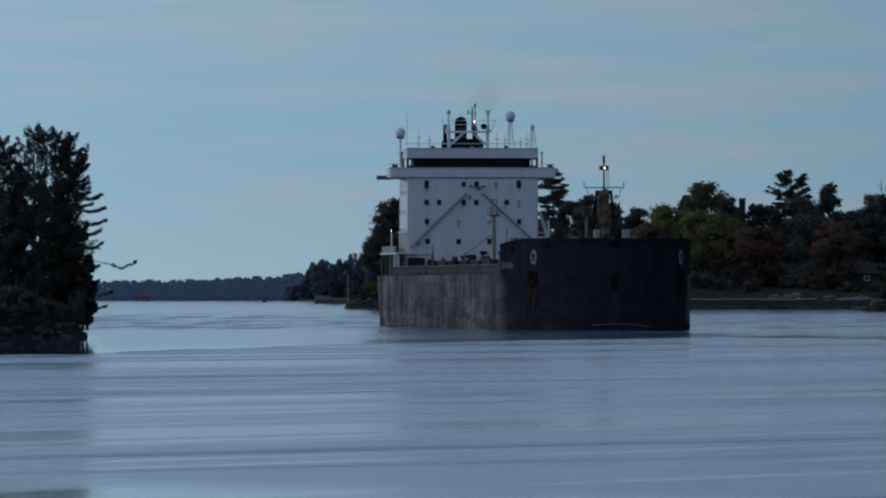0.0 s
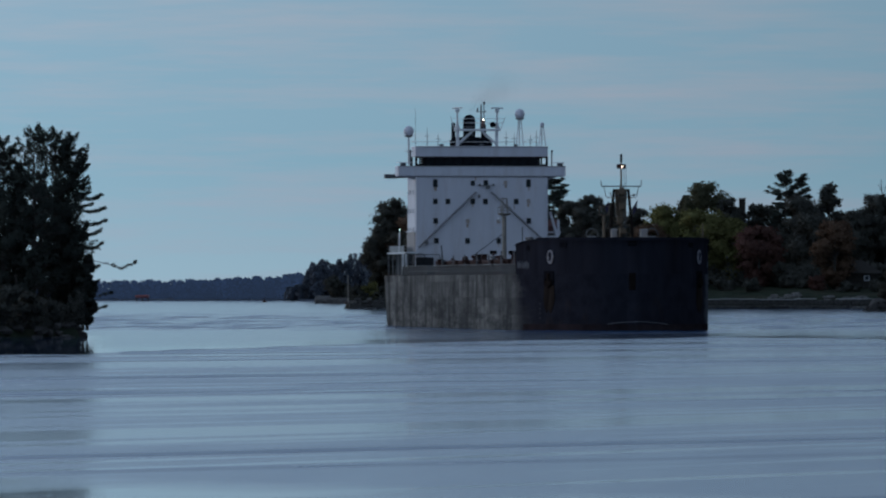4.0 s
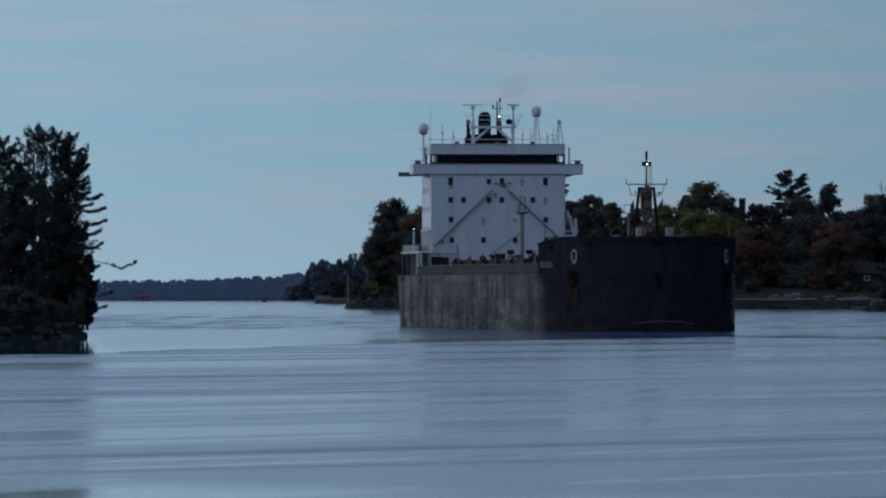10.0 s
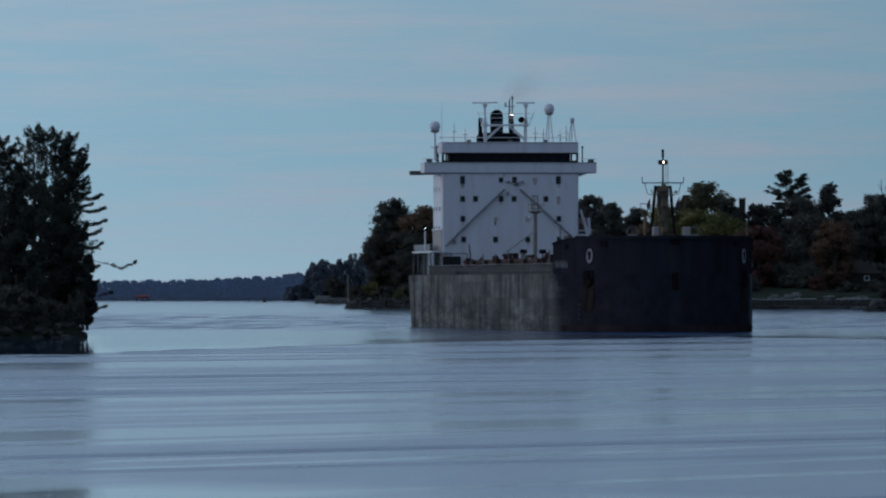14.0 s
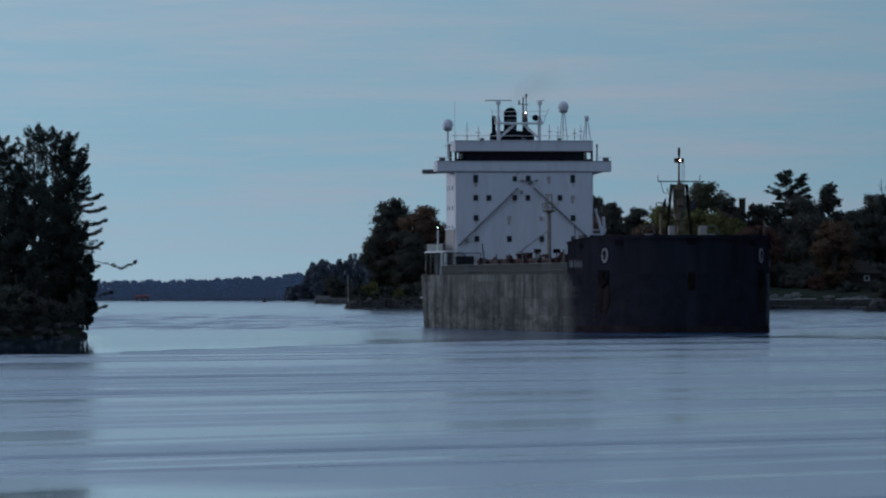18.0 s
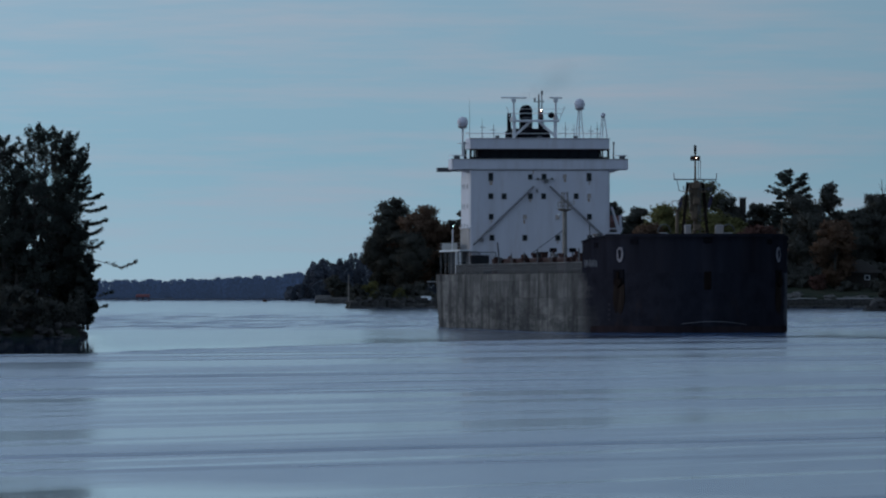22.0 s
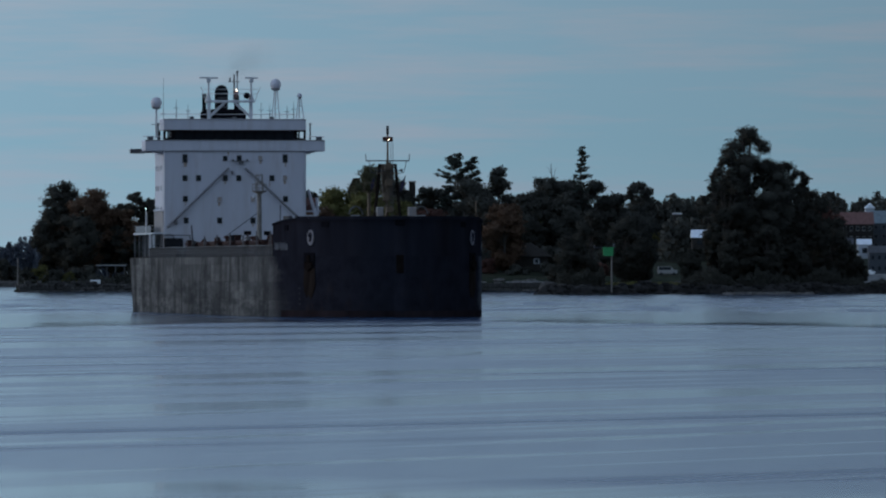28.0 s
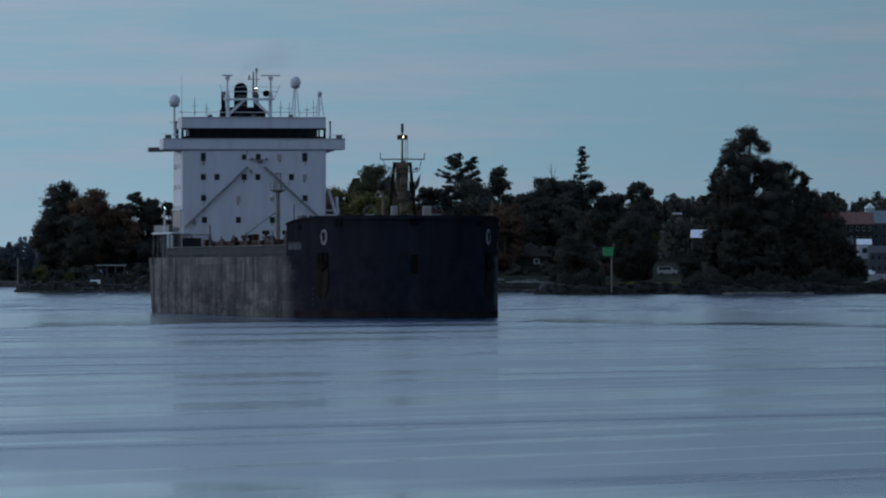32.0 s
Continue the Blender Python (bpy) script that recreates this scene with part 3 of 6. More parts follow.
def broadleaf(name, at, high, wide, mat, label, seed, count=3500, leaf=0.45, low=0.18, group="", peak=0.55, lobes=16, trunk=True, spread=0.34):
    """A tree with a trunk, limbs and a crown of leafy lobes from low * high up."""
    rng = np.random.default_rng(seed)
    tree = empty(name, at, label, "tree", group)
    cen, rad = [], []
    for k in range(lobes):
        f = low + (1 - low) * (k + rng.uniform(0, 1)) / lobes
        q = (f - low) / (1 - low)
        env = (min(1, q / peak + 0.25) if q < peak else math.sqrt(max(0.02, 1 - ((q - peak) / (1.03 - peak)) ** 2))) * wide / 2
        r = wide * spread * rng.uniform(0.55, 0.9) * (0.6 + 0.4 * env / (wide / 2))
        a = rng.uniform(0, 2 * math.pi)
        d = max(0, env - r * 0.55) * math.sqrt(rng.uniform(0.3, 1))
        cen.append((math.cos(a) * d, math.sin(a) * d, min(f * high, high - r * 0.5)))
        rad.append(r)
    cen, rad = np.array(cen), np.array(rad)
    w = rad ** 2 / (rad ** 2).sum()
    pick = rng.choice(lobes, size=count, p=w)
    d = rng.normal(size=(count, 3))
    d /= np.linalg.norm(d, axis=1)[:, None]
    rr = rng.uniform(0.12, 1, size=(count, 1)) ** 0.4 * rng.uniform(0.85, 1.15, size=(count, 1))
    lumps = 1 + 0.22 * np.sin(d[:, :1] * 5 + seed) * np.cos(d[:, 2:] * 6 + pick[:, None])
    pts = cen[pick] + d * rr * lumps * rad[pick][:, None] * np.array([1, 1, 0.72])
    pts[:, 2] = np.maximum(pts[:, 2], 0.3)
    out = pts - np.array([0, 0, high * 0.45])
    out = d * 0.7 + out / (np.linalg.norm(out, axis=1)[:, None] + 0.01) * 0.5
    child("crown", leaf_mesh("crown", pts, leaf, mat, rng, 0.0, out), tree)
    child("inner_crown", lumps_mesh("inner_crown", cen, rad * 0.52, mat, seed), tree)
    if trunk:
        s = Shape()
        s.tube((0, 0, -0.5), (0.02 * wide, 0, high * 0.45), 0.022 * high, 0.013 * high, 8)
        s.tube((0.02 * wide, 0, high * 0.45), (0, 0, high * 0.8), 0.013 * high, 0.004 * high, 7)
        child("trunk", mesh_of("trunk", s, BARK), tree)
        for k in range(0, lobes, 3):
            b = Shape()
            z = min(cen[k][2] * 0.8, high * 0.45) if cen[k][2] > high * 0.3 else cen[k][2] * 0.7
            b.tube((0.01 * wide, 0, max(0.2, z)), cen[k], 0.008 * high, 0.003 * high, 5)
            child("limb", mesh_of("limb", b, BARK), tree)
    return tree


def white_pine(name, at, high, reach, label, seed, bare=0.12, whorls=17, leaf=0.34, dense=70, group="", sway=0.0, lopsided=0.0, mat=None, pad=1.0, lift=0.6, brush=0.0):
    """A tall pine: a straight trunk, whorls of level limbs that turn up at the tip, and tufts of needles along them."""
    rng = np.random.default_rng(seed)
    tree = empty(name, at, label, "tree", group)
    s = Shape()
    s.tube((0, 0, -0.5), (sway * 0.5, 0, high * 0.5), 0.017 * high, 0.010 * high, 8)
    s.tube((sway * 0.5, 0, high * 0.5), (sway, 0, high * 0.985), 0.010 * high, 0.002 * high, 7)
    child("trunk", mesh_of("trunk", s, BARK), tree)
    tufts = []
    for k in range(whorls):
        q = min(1.0, max(0.0, (k + 0.5 * rng.uniform(-0.6, 0.6)) / (whorls - 1)))
        z = high * (bare + (0.985 - bare) * q)
        env = reach * (0.7 + 0.3 * math.sin(min(1, q * 1.6) * math.pi * 0.5)) * (1 if q < 0.5 else (1 - ((q - 0.5) / 0.52) ** 1.8 * 0.84))
        env *= rng.uniform(0.75, 1.12)
        for j in range(int(rng.integers(3, 6))):
            a = rng.uniform(0, 2 * math.pi)
            ln = env * rng.uniform(0.45, 1.1) * (1 + lopsided * math.cos(a))
            rise = ln * (rng.uniform(-0.03, 0.16) + lift * max(0, q - 0.62 + 0.3 * min(1, brush)))
            base = np.array([sway * q, 0, min(high * 0.985, z + rng.uniform(-0.2, 0.2) * high / whorls)])
            tip = base + np.array([math.cos(a) * ln, math.sin(a) * ln, rise])
            bend = (base + tip) / 2 - np.array([0, 0, 0.06 * ln])
            limb = Shape()
            limb.tube(base, bend, 0.04 + 0.010 * ln, 0.03 + 0.006 * ln, 4, False)
            limb.tube(bend, tip, 0.03 + 0.006 * ln, 0.02, 4, False)
            child("limb", mesh_of("limb", limb, BARK), tree)
            side = np.array([-math.sin(a), math.cos(a), 0])
            for g in range(int(3 + ln * 1.6)):            # flat pads of needles on side twigs
                f = rng.uniform(0.3, 1.02)
                c = base + (bend - base) * f * 2 if f < 0.5 else bend + (tip - bend) * (f - 0.5) * 2
                c = c + side * rng.normal() * ln * 0.12 + np.array([0, 0, 0.12 + 0.15 * f])
                m = int(dense * rng.uniform(0.6, 1.3))
                cloud = rng.normal(size=(m, 3)) * np.array([0.42, 0.42, 0.16]) * pad
                if brush:                                  # tufts that stand up like brushes
                    up = rng.uniform(0, brush, size=m)
                    cloud *= (1 - 0.5 * up / brush)[:, None]
                    cloud[:, 2] += up
                    cloud[:, 0] += up * 0.45 * math.cos(a)
                tufts.append(c + cloud)
    pts = np.concatenate(tufts)
    child("crown", leaf_mesh("crown", pts, leaf, mat or PINE, rng, 0.1, np.stack([pts[:, 0], pts[:, 1], 0.4 * reach + 0 * pts[:, 0]], 1)), tree)
    return tree


def undergrowth(name, b0, b1, d, lean, heights, label, seed, mat, zfun, count=5000, leaf=0.4, deep=8.0):
    """A ragged belt of low bushes along a shore."""
    rng = np.random.default_rng(seed)
    f = rng.uniform(0, 1, size=count)
    b = b0 + (b1 - b0) * f
    y = d + lean * f + rng.uniform(0, deep, size=count)
    x = b * y / 1000
    marks = np.linspace(b0, b1, 260)
    run = np.array([0.5 + 0.55 * noise.noise((m * 0.35, seed, 0)) + 0.35 * noise.noise((m * 1.3, seed, 4)) + 0.2 * noise.noise((m * 4.1, seed, 9)) for m in marks])
    tall = heights * np.interp(b, marks, run)
    z0 = np.array([max(0.2, zfun(px, py)) for px, py in zip(x[::20], y[::20])]).repeat(20)[:count]
    pts = np.stack([x, y, z0 + np.clip(tall, 0.4, None) * rng.uniform(0, 1, size=count)], 1)
    way = rng.normal(size=(count, 3)) * 0.35 + np.array([0, -0.6, 0.5])
    return tagged(new(name, leaf_mesh(name, pts, leaf, mat, rng, 0.0, way)), label, "bushes", kind="stuff")


def top_tree(maker, b, d, e_top, z0, **kw):
    """A tree whose top stands at elevation e_top, on ground z0."""
    p = spot(b, d)
    return maker(at=(p.x, d, z0), high=EYE + e_top * d / 1000 - z0, **kw)


# ---- the camera's own shore, unseen behind it ----
land_back = Shape()
land_back.add([(-900, -330, 1.0), (900, -330, 1.0), (900, -14, 3.6), (300, -6, 3.6), (60, -3, 3.8), (-60, -3, 3.8), (-300, -6, 3.6), (-900, -14, 3.6), (-900, -6, -1), (-300, 2, -1), (-60, 5, -1), (60, 5, -1), (300, 2, -1), (900, -6, -1)],
              [(0, 1, 2, 3, 4, 5, 6, 7), (7, 6, 9, 8), (6, 5, 10, 9), (5, 4, 11, 10), (4, 3, 12, 11), (3, 2, 13, 12)])
o = part("camera_shore_ground", land_back, GROUND)
tagged(o, "dark grassy home shore", "ground", kind="structure")


def wood_belt(name, label, seed):
    rng = np.random.default_rng(seed)
    out = []
    for k in range(150):
        x = rng.uniform(-700, 700)
        y = -rng.uniform(28, 70) - abs(x) * 0.04
        h, w = rng.uniform(15, 24), rng.uniform(7, 12)
        q = rng.uniform(0, 1, size=(260, 1))
        r = w / 2 * np.sqrt(np.clip(1 - np.abs(q - 0.35) / 0.68, 0.02, 1)) * np.sqrt(rng.uniform(0.2, 1, size=(260, 1)))
        a = rng.uniform(0, 2 * math.pi, size=(260, 1))
        out.append(np.concatenate([x + np.cos(a) * r, y + np.sin(a) * r, 2.5 + q * h], 1))
    tagged(new(name, leaf_mesh(name, np.concatenate(out), 1.5, LEAF, rng)), label, "woods", kind="stuff")


# unseen wood, added to hold back sky light from the ship's front
wood_belt("unseen_home_woods", "unseen dark wood added behind the viewpoint to hold back sky light", 91)

# ---- the wooded island on the near shore ----
near_z = land("island_ground_near", -112, -39.6, 1052, 1240, 1.7, 1.9, "dark wooded island bank of rock and earth", 3, ragged=3, lean=1.18, taper=0.03, nu=120)
boulders("shore_rocks", -70, -40.2, 1100, 1.15, 150, 0.55, 5, "dark rocks along the island's waterline", near_z)
for b, e, reach, seed, lop in ((-40.22, 15.50, 3.6, 11, 0.0), (-38.06, 15.22, 3.3, 12, 0.1), (-36.78, 14.78, 3.0, 13, 0.15), (-43.22, 14.72, 2.9, 14, 0.0),
                            (-42.00, 11.56, 3.4, 15, 0.0), (-45.11, 13.67, 3.4, 16, 0.0), (-37.56, 9.89, 3.4, 17, 0.1)):
    d = 1147 if lop else 1138
    top_tree(white_pine, b, d, e - 0.75, 1.6, name="white_pine", reach=reach, label="tall dark white pine on the wooded island", seed=seed, group="island pines", lopsided=lop, whorls=25, dense=32, leaf=0.135, pad=0.46, lift=1.4, brush=0.95)
for b, e, wide, seed, d in ((-36.00, 6.00, 3.8, 21, 1150), (-37.78, 8.78, 4.4, 22, 1152), (-39.67, 9.89, 4.6, 23, 1152), (-41.67, 9.89, 4.8, 24, 1146),
                         (-43.78, 8.78, 5.6, 25, 1142), (-35.39, 2.11, 2.6, 26, 1145), (-35.00, 3.11, 2.2, 27, 1147)):
    top_tree(broadleaf, b, d, e, 1.2, name="cedar", wide=wide, mat=PINE, label="dense dark cedar under the pines", seed=seed, count=7500, leaf=0.27, low=0.02, group="island cedars", peak=0.25, lobes=26, spread=0.3)
for b, e, wide, seed, d in ((-42.44, 0.17, 3.4, 31, 1122), (-40.67, -0.56, 3.0, 32, 1124), (-38.89, -1.22, 2.8, 33, 1130), (-44.00, 0.72, 3.6, 34, 1118), (-37.00, -1.78, 2.2, 35, 1138)):
    top_tree(broadleaf, b, d, e, 1.0, name="shrub", wide=wide, mat=LEAF, label="low dark green shrub at the water's edge", seed=seed, count=1500, leaf=0.25, low=0.0, group="island shrubs", lobes=9, trunk=False)


undergrowth("island_bushes", -47.44, -35.22, 1123, 15, 4.5, "dark bushes among the island's rocks", 33, LEAF, near_z, 14000, 0.14, 8)


def hanging_bough(b, e, d, reach, curl, seed, bare=0.3, droop=0.05, plume=0):
    """A long thin bough that leans out over the water, with tufts towards its tip."""
    rng = np.random.default_rng(seed)
    p = spot(b, d, e)
    bough = empty("hanging_bough", p, "long thin pine bough leaning out over the water", "branch", "leaning boughs")
    s = Shape()
    curl *= 0.6 if plume else 1.0
    way = [(-1.0, 0, 0.25), (0, 0, 0), (reach * 0.35, 0, -0.08 * reach), (reach * 0.7, 0, -droop * reach + curl * 0.25), (reach, 0, curl)]
    for k in range(4):
        s.tube(way[k], way[k + 1], 0.06 - 0.012 * k, 0.048 - 0.012 * k, 5)
    pts = []
    for k in range(int(5 + reach * 3)):
        f = bare + (1 - bare) * rng.uniform(0, 1)
        q = f * 3.0
        i = min(2, int(q))
        c = np.array(way[1 + i]) + (np.array(way[2 + i]) - np.array(way[1 + i])) * (q - i)
        tip = c + np.array([rng.uniform(0.1, 0.35), rng.normal() * 0.2, rng.uniform(-0.05, 0.35)])
        s.tube(c, tip, 0.018, 0.008, 4)
        for g in (0.4, 0.7, 1.0):
            pts.append(c + (tip - c) * g + rng.normal(size=(7, 3)) * (0.09, 0.12, 0.06))
    pts.append(np.array(way[4]) + rng.normal(size=(24, 3)) * (0.12, 0.12, 0.06))
    for _ in range(plume):                    # needles close along the bough, thick in the middle and thin at the tip
        f = rng.uniform(0, 1)
        i = min(3, int(f * 4))
        c = np.array(way[i]) + (np.array(way[i + 1]) - np.array(way[i])) * (f * 4 - i)
        pts.append(c + rng.normal(size=(5, 3)) * np.array([0.16, 0.3, 0.13]) * (1.15 - 0.75 * f) + np.array([0, 0, 0.1]))
    child("branch", mesh_of("branch", s, BARK), bough)
    child("needles", leaf_mesh("needles", np.concatenate(pts), 0.1, PINE, rng), bough)


hanging_bough(-34.78, 2.67, 1146, 5.1, -0.3, 41, 0.35, 0.19)
hanging_bough(-35.44, 8.67, 1146, 2.1, 0.75, 42, plume=170)
hanging_bough(-35.44, 7.44, 1146, 2.5, 0.65, 43, plume=170)
hanging_bough(-35.33, 6.22, 1146, 2.5, 0.5, 44, plume=170)
hanging_bough(-35.22, 3.78, 1146, 2.0, 1.0, 45, plume=70)
hanging_bough(-34.67, -0.78, 1146, 2.3, 0.15, 46)
hanging_bough(-34.67, -2.11, 1146, 1.8, 0.3, 47)
hanging_bough(-36.33, 11.33, 1146, 1.6, 1.3, 48, plume=170)
hanging_bough(-35.44, 1.78, 1146, 1.9, 0.5, 49, plume=70)
hanging_bough(-36.78, 13.11, 1146, 1.5, 0.9, 50, plume=170)
for b, e, reach, curl, seed in ((-38.00, 13.67, 1.4, 1.2, 51), (-37.33, 14.11, 1.0, 1.3, 52), (-36.33, 9.89, 1.8, 0.7, 53), (-36.06, 9.06, 1.6, 0.5, 54), (-35.67, 5.17, 2.2, 0.6, 55), (-39.44, 14.33, 0.9, 1.1, 56),
                                (-35.44, 0.33, 1.8, 0.6, 59), (-36.44, 12.11, 1.6, 0.9, 60),
                                (-37.2, 13.1, 2.0, 0.8, 61), (-36.8, 11.5, 2.3, 0.95, 62), (-36.9, 10.3, 2.2, 0.8, 63), (-36.6, 7.9, 2.4, 0.5, 64), (-42.4, 13.2, 1.2, 0.9, 65), (-41.6, 12.0, 1.1, 0.7, 66)):
    hanging_bough(b, e, 1146, reach, curl, seed, 0.1, plume=150 if e > 5 else 40)

# ---- the island in mid channel with a stone bank ----
mid_z = land("island_ground_middle", -25.2, 26, 2603, 2700, 1.3, 3.4, "grassy island bank behind a low stone wall", 9, ragged=1.5, taper=0.02)
bank = empty("stone_bank", (0, 0, 0), "rough dark stone bank at the edge of the channel island", "wall", kind="structure")
rng = random.Random(12)
for z0, tall in ((-0.6, 1.1), (0.5, 0.8), (1.3, 0.7), (2.0, 0.7)):
    x = -24.6 + z0
    while x < 24:
        w = rng.uniform(0.6, 1.7)
        if rng.random() < (1.0 if z0 < 1.2 else 0.6):
            part("stone", Shape().box((x + w / 2, 2602.6 + rng.uniform(-0.3, 0.3) + z0 * 0.3, z0 + tall / 2), (w - 0.05, 2.2, tall + rng.uniform(-0.2, 0.25)), rng.uniform(-0.15, 0.15), 0.18), rng.choice([ROCK, ROCK, ROCK, ROCK, BANKROCK]), bank)
        x += w
boulders("bank_stones", -24.5, 22, 2601.5, 0, 380, 0.85, 6, "pale rough stones of the island bank", mid_z)
for b, e, wide, seed, mat, d in ((-5.22, 8.61, 14, 51, OAK, 2640), (-6.44, 5.72, 9, 52, OAK, 2630), (-2.17, 7.89, 14, 53, AMBER, 2636), (-3.83, 5.33, 16, 54, OAK, 2625), (-1.94, 7.00, 13, 70, OAK, 2648), (-0.22, 6.00, 12, 71, OAK, 2646), (-4.33, 7.89, 12, 72, OAK, 2642), (-5.89, 5.89, 9, 73, OAK, 2640), (2.22, 2.67, 12, 74, OAK, 2638),
                              (3.56, 2.56, 10, 67, OAK, 2645), (5.11, 2.94, 9, 68, OAK, 2645), (3.44, 6.44, 9, 77, OAK, 2648), (1.22, 6.44, 9, 78, OAK, 2650), (2.11, 7.67, 8, 55, OAK, 2650), (3.89, 7.00, 7, 56, OAK, 2650), (0.28, 4.33, 12, 57, OAK, 2640), (5.56, 6.56, 11, 58, OAK, 2650), (1.22, 5.89, 10, 59, AMBER, 2640), (-3.28, 6.83, 13, 60, AMBER, 2632)):
    top_tree(broadleaf, b, d, e, 4.0, name="maple", wide=wide, mat=mat, label="leafy dark maple turning brown on the channel island", seed=seed + 40, count=6500, leaf=0.34, low=0.12, lobes=34, spread=0.255, group="channel island trees")
for b, e, wide, seed, mat in ((-8.44, 0.17, 5, 61, LEAF), (-7.17, 0.44, 6, 62, OLIVE), (-5.78, 0.00, 6, 63, LEAF), (-4.39, -0.22, 5, 64, OLIVE), (-2.72, 0.00, 6, 65, LEAF), (0.83, -0.44, 5, 66, LEAF), (2.56, 0.56, 7, 75, LEAF), (-2.78, 0.44, 9, 76, LEAF)):
    top_tree(broadleaf, b, 2614, e, 1.2, name="shrub", wide=wide, mat=mat, label="rounded shrub on the stone bank", seed=seed, count=900, leaf=0.35, low=0.0, group="bank shrubs", lobes=9, trunk=False)

undergrowth("bank_bushes", -9.22, 2.56, 2610, 0, 3.6, "dark bushes on the stone bank", 7, LEAF, mid_z, 10000, 0.27, 14)

pole = Shape().tube((0, 0, 0), (0, 0, 8.0), 0.16, 0.12, 8)
o = part("marker_pole", pole, CRANE)
o.location = spot(-9.33, 2606) + Vector((0, 0, 0.6))
tagged(o, "slim grey pole at the island's tip", "pole")

gazebo = empty("gazebo", spot(-0.17, 2618) + Vector((0, 0, 1.6)), "small open gazebo with a pale flat roof", "gazebo")
part("roof", Shape().box((0, 0, 5.2), (7.8, 4, 0.35), bevel=0.1), CONCRETE, gazebo)
for x in (-3.4, -1.1, 1.1, 3.4):
    for y in (-1.6, 1.6):
        part("post", Shape().box((x, y, 2.5), (0.25, 0.25, 5.05)), GREYRAIL, gazebo)
part("floor", Shape().box((0, 0, 0.0), (7.6, 4, 0.3)), CONCRETE, gazebo)
board = empty("sign_board", spot(-1.72, 2607) + Vector((0, 0, 1.0)), "white sign board on two short posts", "sign")
part("board", Shape().box((0, 0, 1.6), (2.6, 0.12, 1.0), bevel=0.03), PALE, board)
for x in (-0.9, 0.9):
    part("post", Shape().tube((x, 0.1, -0.6), (x, 0.1, 1.5), 0.07), BARK, board)

# ---- small headland and far shores ----
head_z = land("headland_ground", -43, -24, 3384, 3440, 1.5, 2.5, "low dark headland with a walled edge", 12, ragged=1, taper=0.03, mat=ROCK)
top_tree(broadleaf, -10.67, 3400, 1.00, 1.5, name="maple", wide=6, mat=LEAF, label="small round tree on the low headland", seed=71, count=900, leaf=0.7, low=0.1)
top_tree(broadleaf, -9.56, 3400, 0.33, 1.5, name="shrub", wide=5, mat=LEAF, label="dark shrub on the low headland", seed=72, count=600, leaf=0.6, low=0.0, trunk=False)


def woods(name, b0, b1, d, tops, label, seed, mat, trees=90, depth=120, leaf=1.4, per=160, wide=(8, 14), base=0.0, kind="stuff"):
    """A far wood: many crowns in one mesh, their tops following a line of (bearing, elevation) marks."""
    rng = np.random.default_rng(seed)
    bs = np.array([t[0] for t in tops])
    es = np.array([t[1] for t in tops])
    out, ways = [], []
    for _ in range(trees):
        dd = d + rng.uniform(0, depth)
        b = rng.uniform(b0, b1)
        top = EYE + np.interp(b, bs, es) * d / 1000
        h = max(2.0, top * rng.uniform(0.78, 1.0))
        w = rng.uniform(*wide)
        q = rng.uniform(0, 1, size=(per, 1))
        r = w / 2 * np.sqrt(np.clip(1 - np.abs(q - 0.35) / 0.68, 0.02, 1))
        a = rng.uniform(0, 2 * math.pi, size=(per, 1))
        k = np.sqrt(rng.uniform(0.2, 1, size=(per, 1)))
        out.append(np.concatenate([b * dd / 1000 + np.cos(a) * r * k, dd + np.sin(a) * r * k, base + q * (h - base)], 1))
        ways.append(np.concatenate([np.cos(a) * k, np.sin(a) * k, q - 0.3], 1))
    ob = new(name, leaf_mesh(name, np.concatenate(out), leaf, mat, rng, 0.0, np.concatenate(ways)))
    tagged(ob, label, "woods", kind=kind)


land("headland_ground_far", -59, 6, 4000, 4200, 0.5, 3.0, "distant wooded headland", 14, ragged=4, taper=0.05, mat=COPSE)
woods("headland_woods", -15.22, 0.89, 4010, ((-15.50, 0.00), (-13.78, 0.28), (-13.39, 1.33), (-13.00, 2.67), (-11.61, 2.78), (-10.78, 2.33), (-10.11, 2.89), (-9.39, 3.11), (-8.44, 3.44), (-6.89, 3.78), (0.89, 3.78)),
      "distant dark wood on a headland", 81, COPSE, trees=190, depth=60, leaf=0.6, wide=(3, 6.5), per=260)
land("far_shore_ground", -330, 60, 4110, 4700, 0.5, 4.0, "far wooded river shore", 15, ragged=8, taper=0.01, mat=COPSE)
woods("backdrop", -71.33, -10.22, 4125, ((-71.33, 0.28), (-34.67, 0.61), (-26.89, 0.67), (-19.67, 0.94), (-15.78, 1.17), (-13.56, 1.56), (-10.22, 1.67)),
      "far line of woods, its blue-grey haze painted in and glowing", 82, FOREST, trees=460, depth=90, leaf=0.9, wide=(6, 12), per=150, kind="structure")

raft = empty("channel_marker", spot(-29.56, 3850), "far reddish channel marker platform on legs", "marker")
part("platform", Shape().box((0, 0, 2.0), (5.2, 3, 1.1), bevel=0.2), RAFTRED, raft)
for x in (-2.2, 0, 2.2):
    part("leg", Shape().tube((x, 0, -0.6), (x, 0, 2.0), 0.18), RUST, raft)
buoy = empty("buoy", spot(-17.56, 3700), "small dark buoy far up the channel", "buoy")
part("float", Shape().lathe((0, 0, -0.4), [(0.7, 0), (0.9, 0.4), (0.8, 0.9), (0.3, 1.2)], 10), RUST, buoy)
part("staff", Shape().tube((0, 0, 0.7), (0, 0, 1.9), 0.1), RUST, buoy)

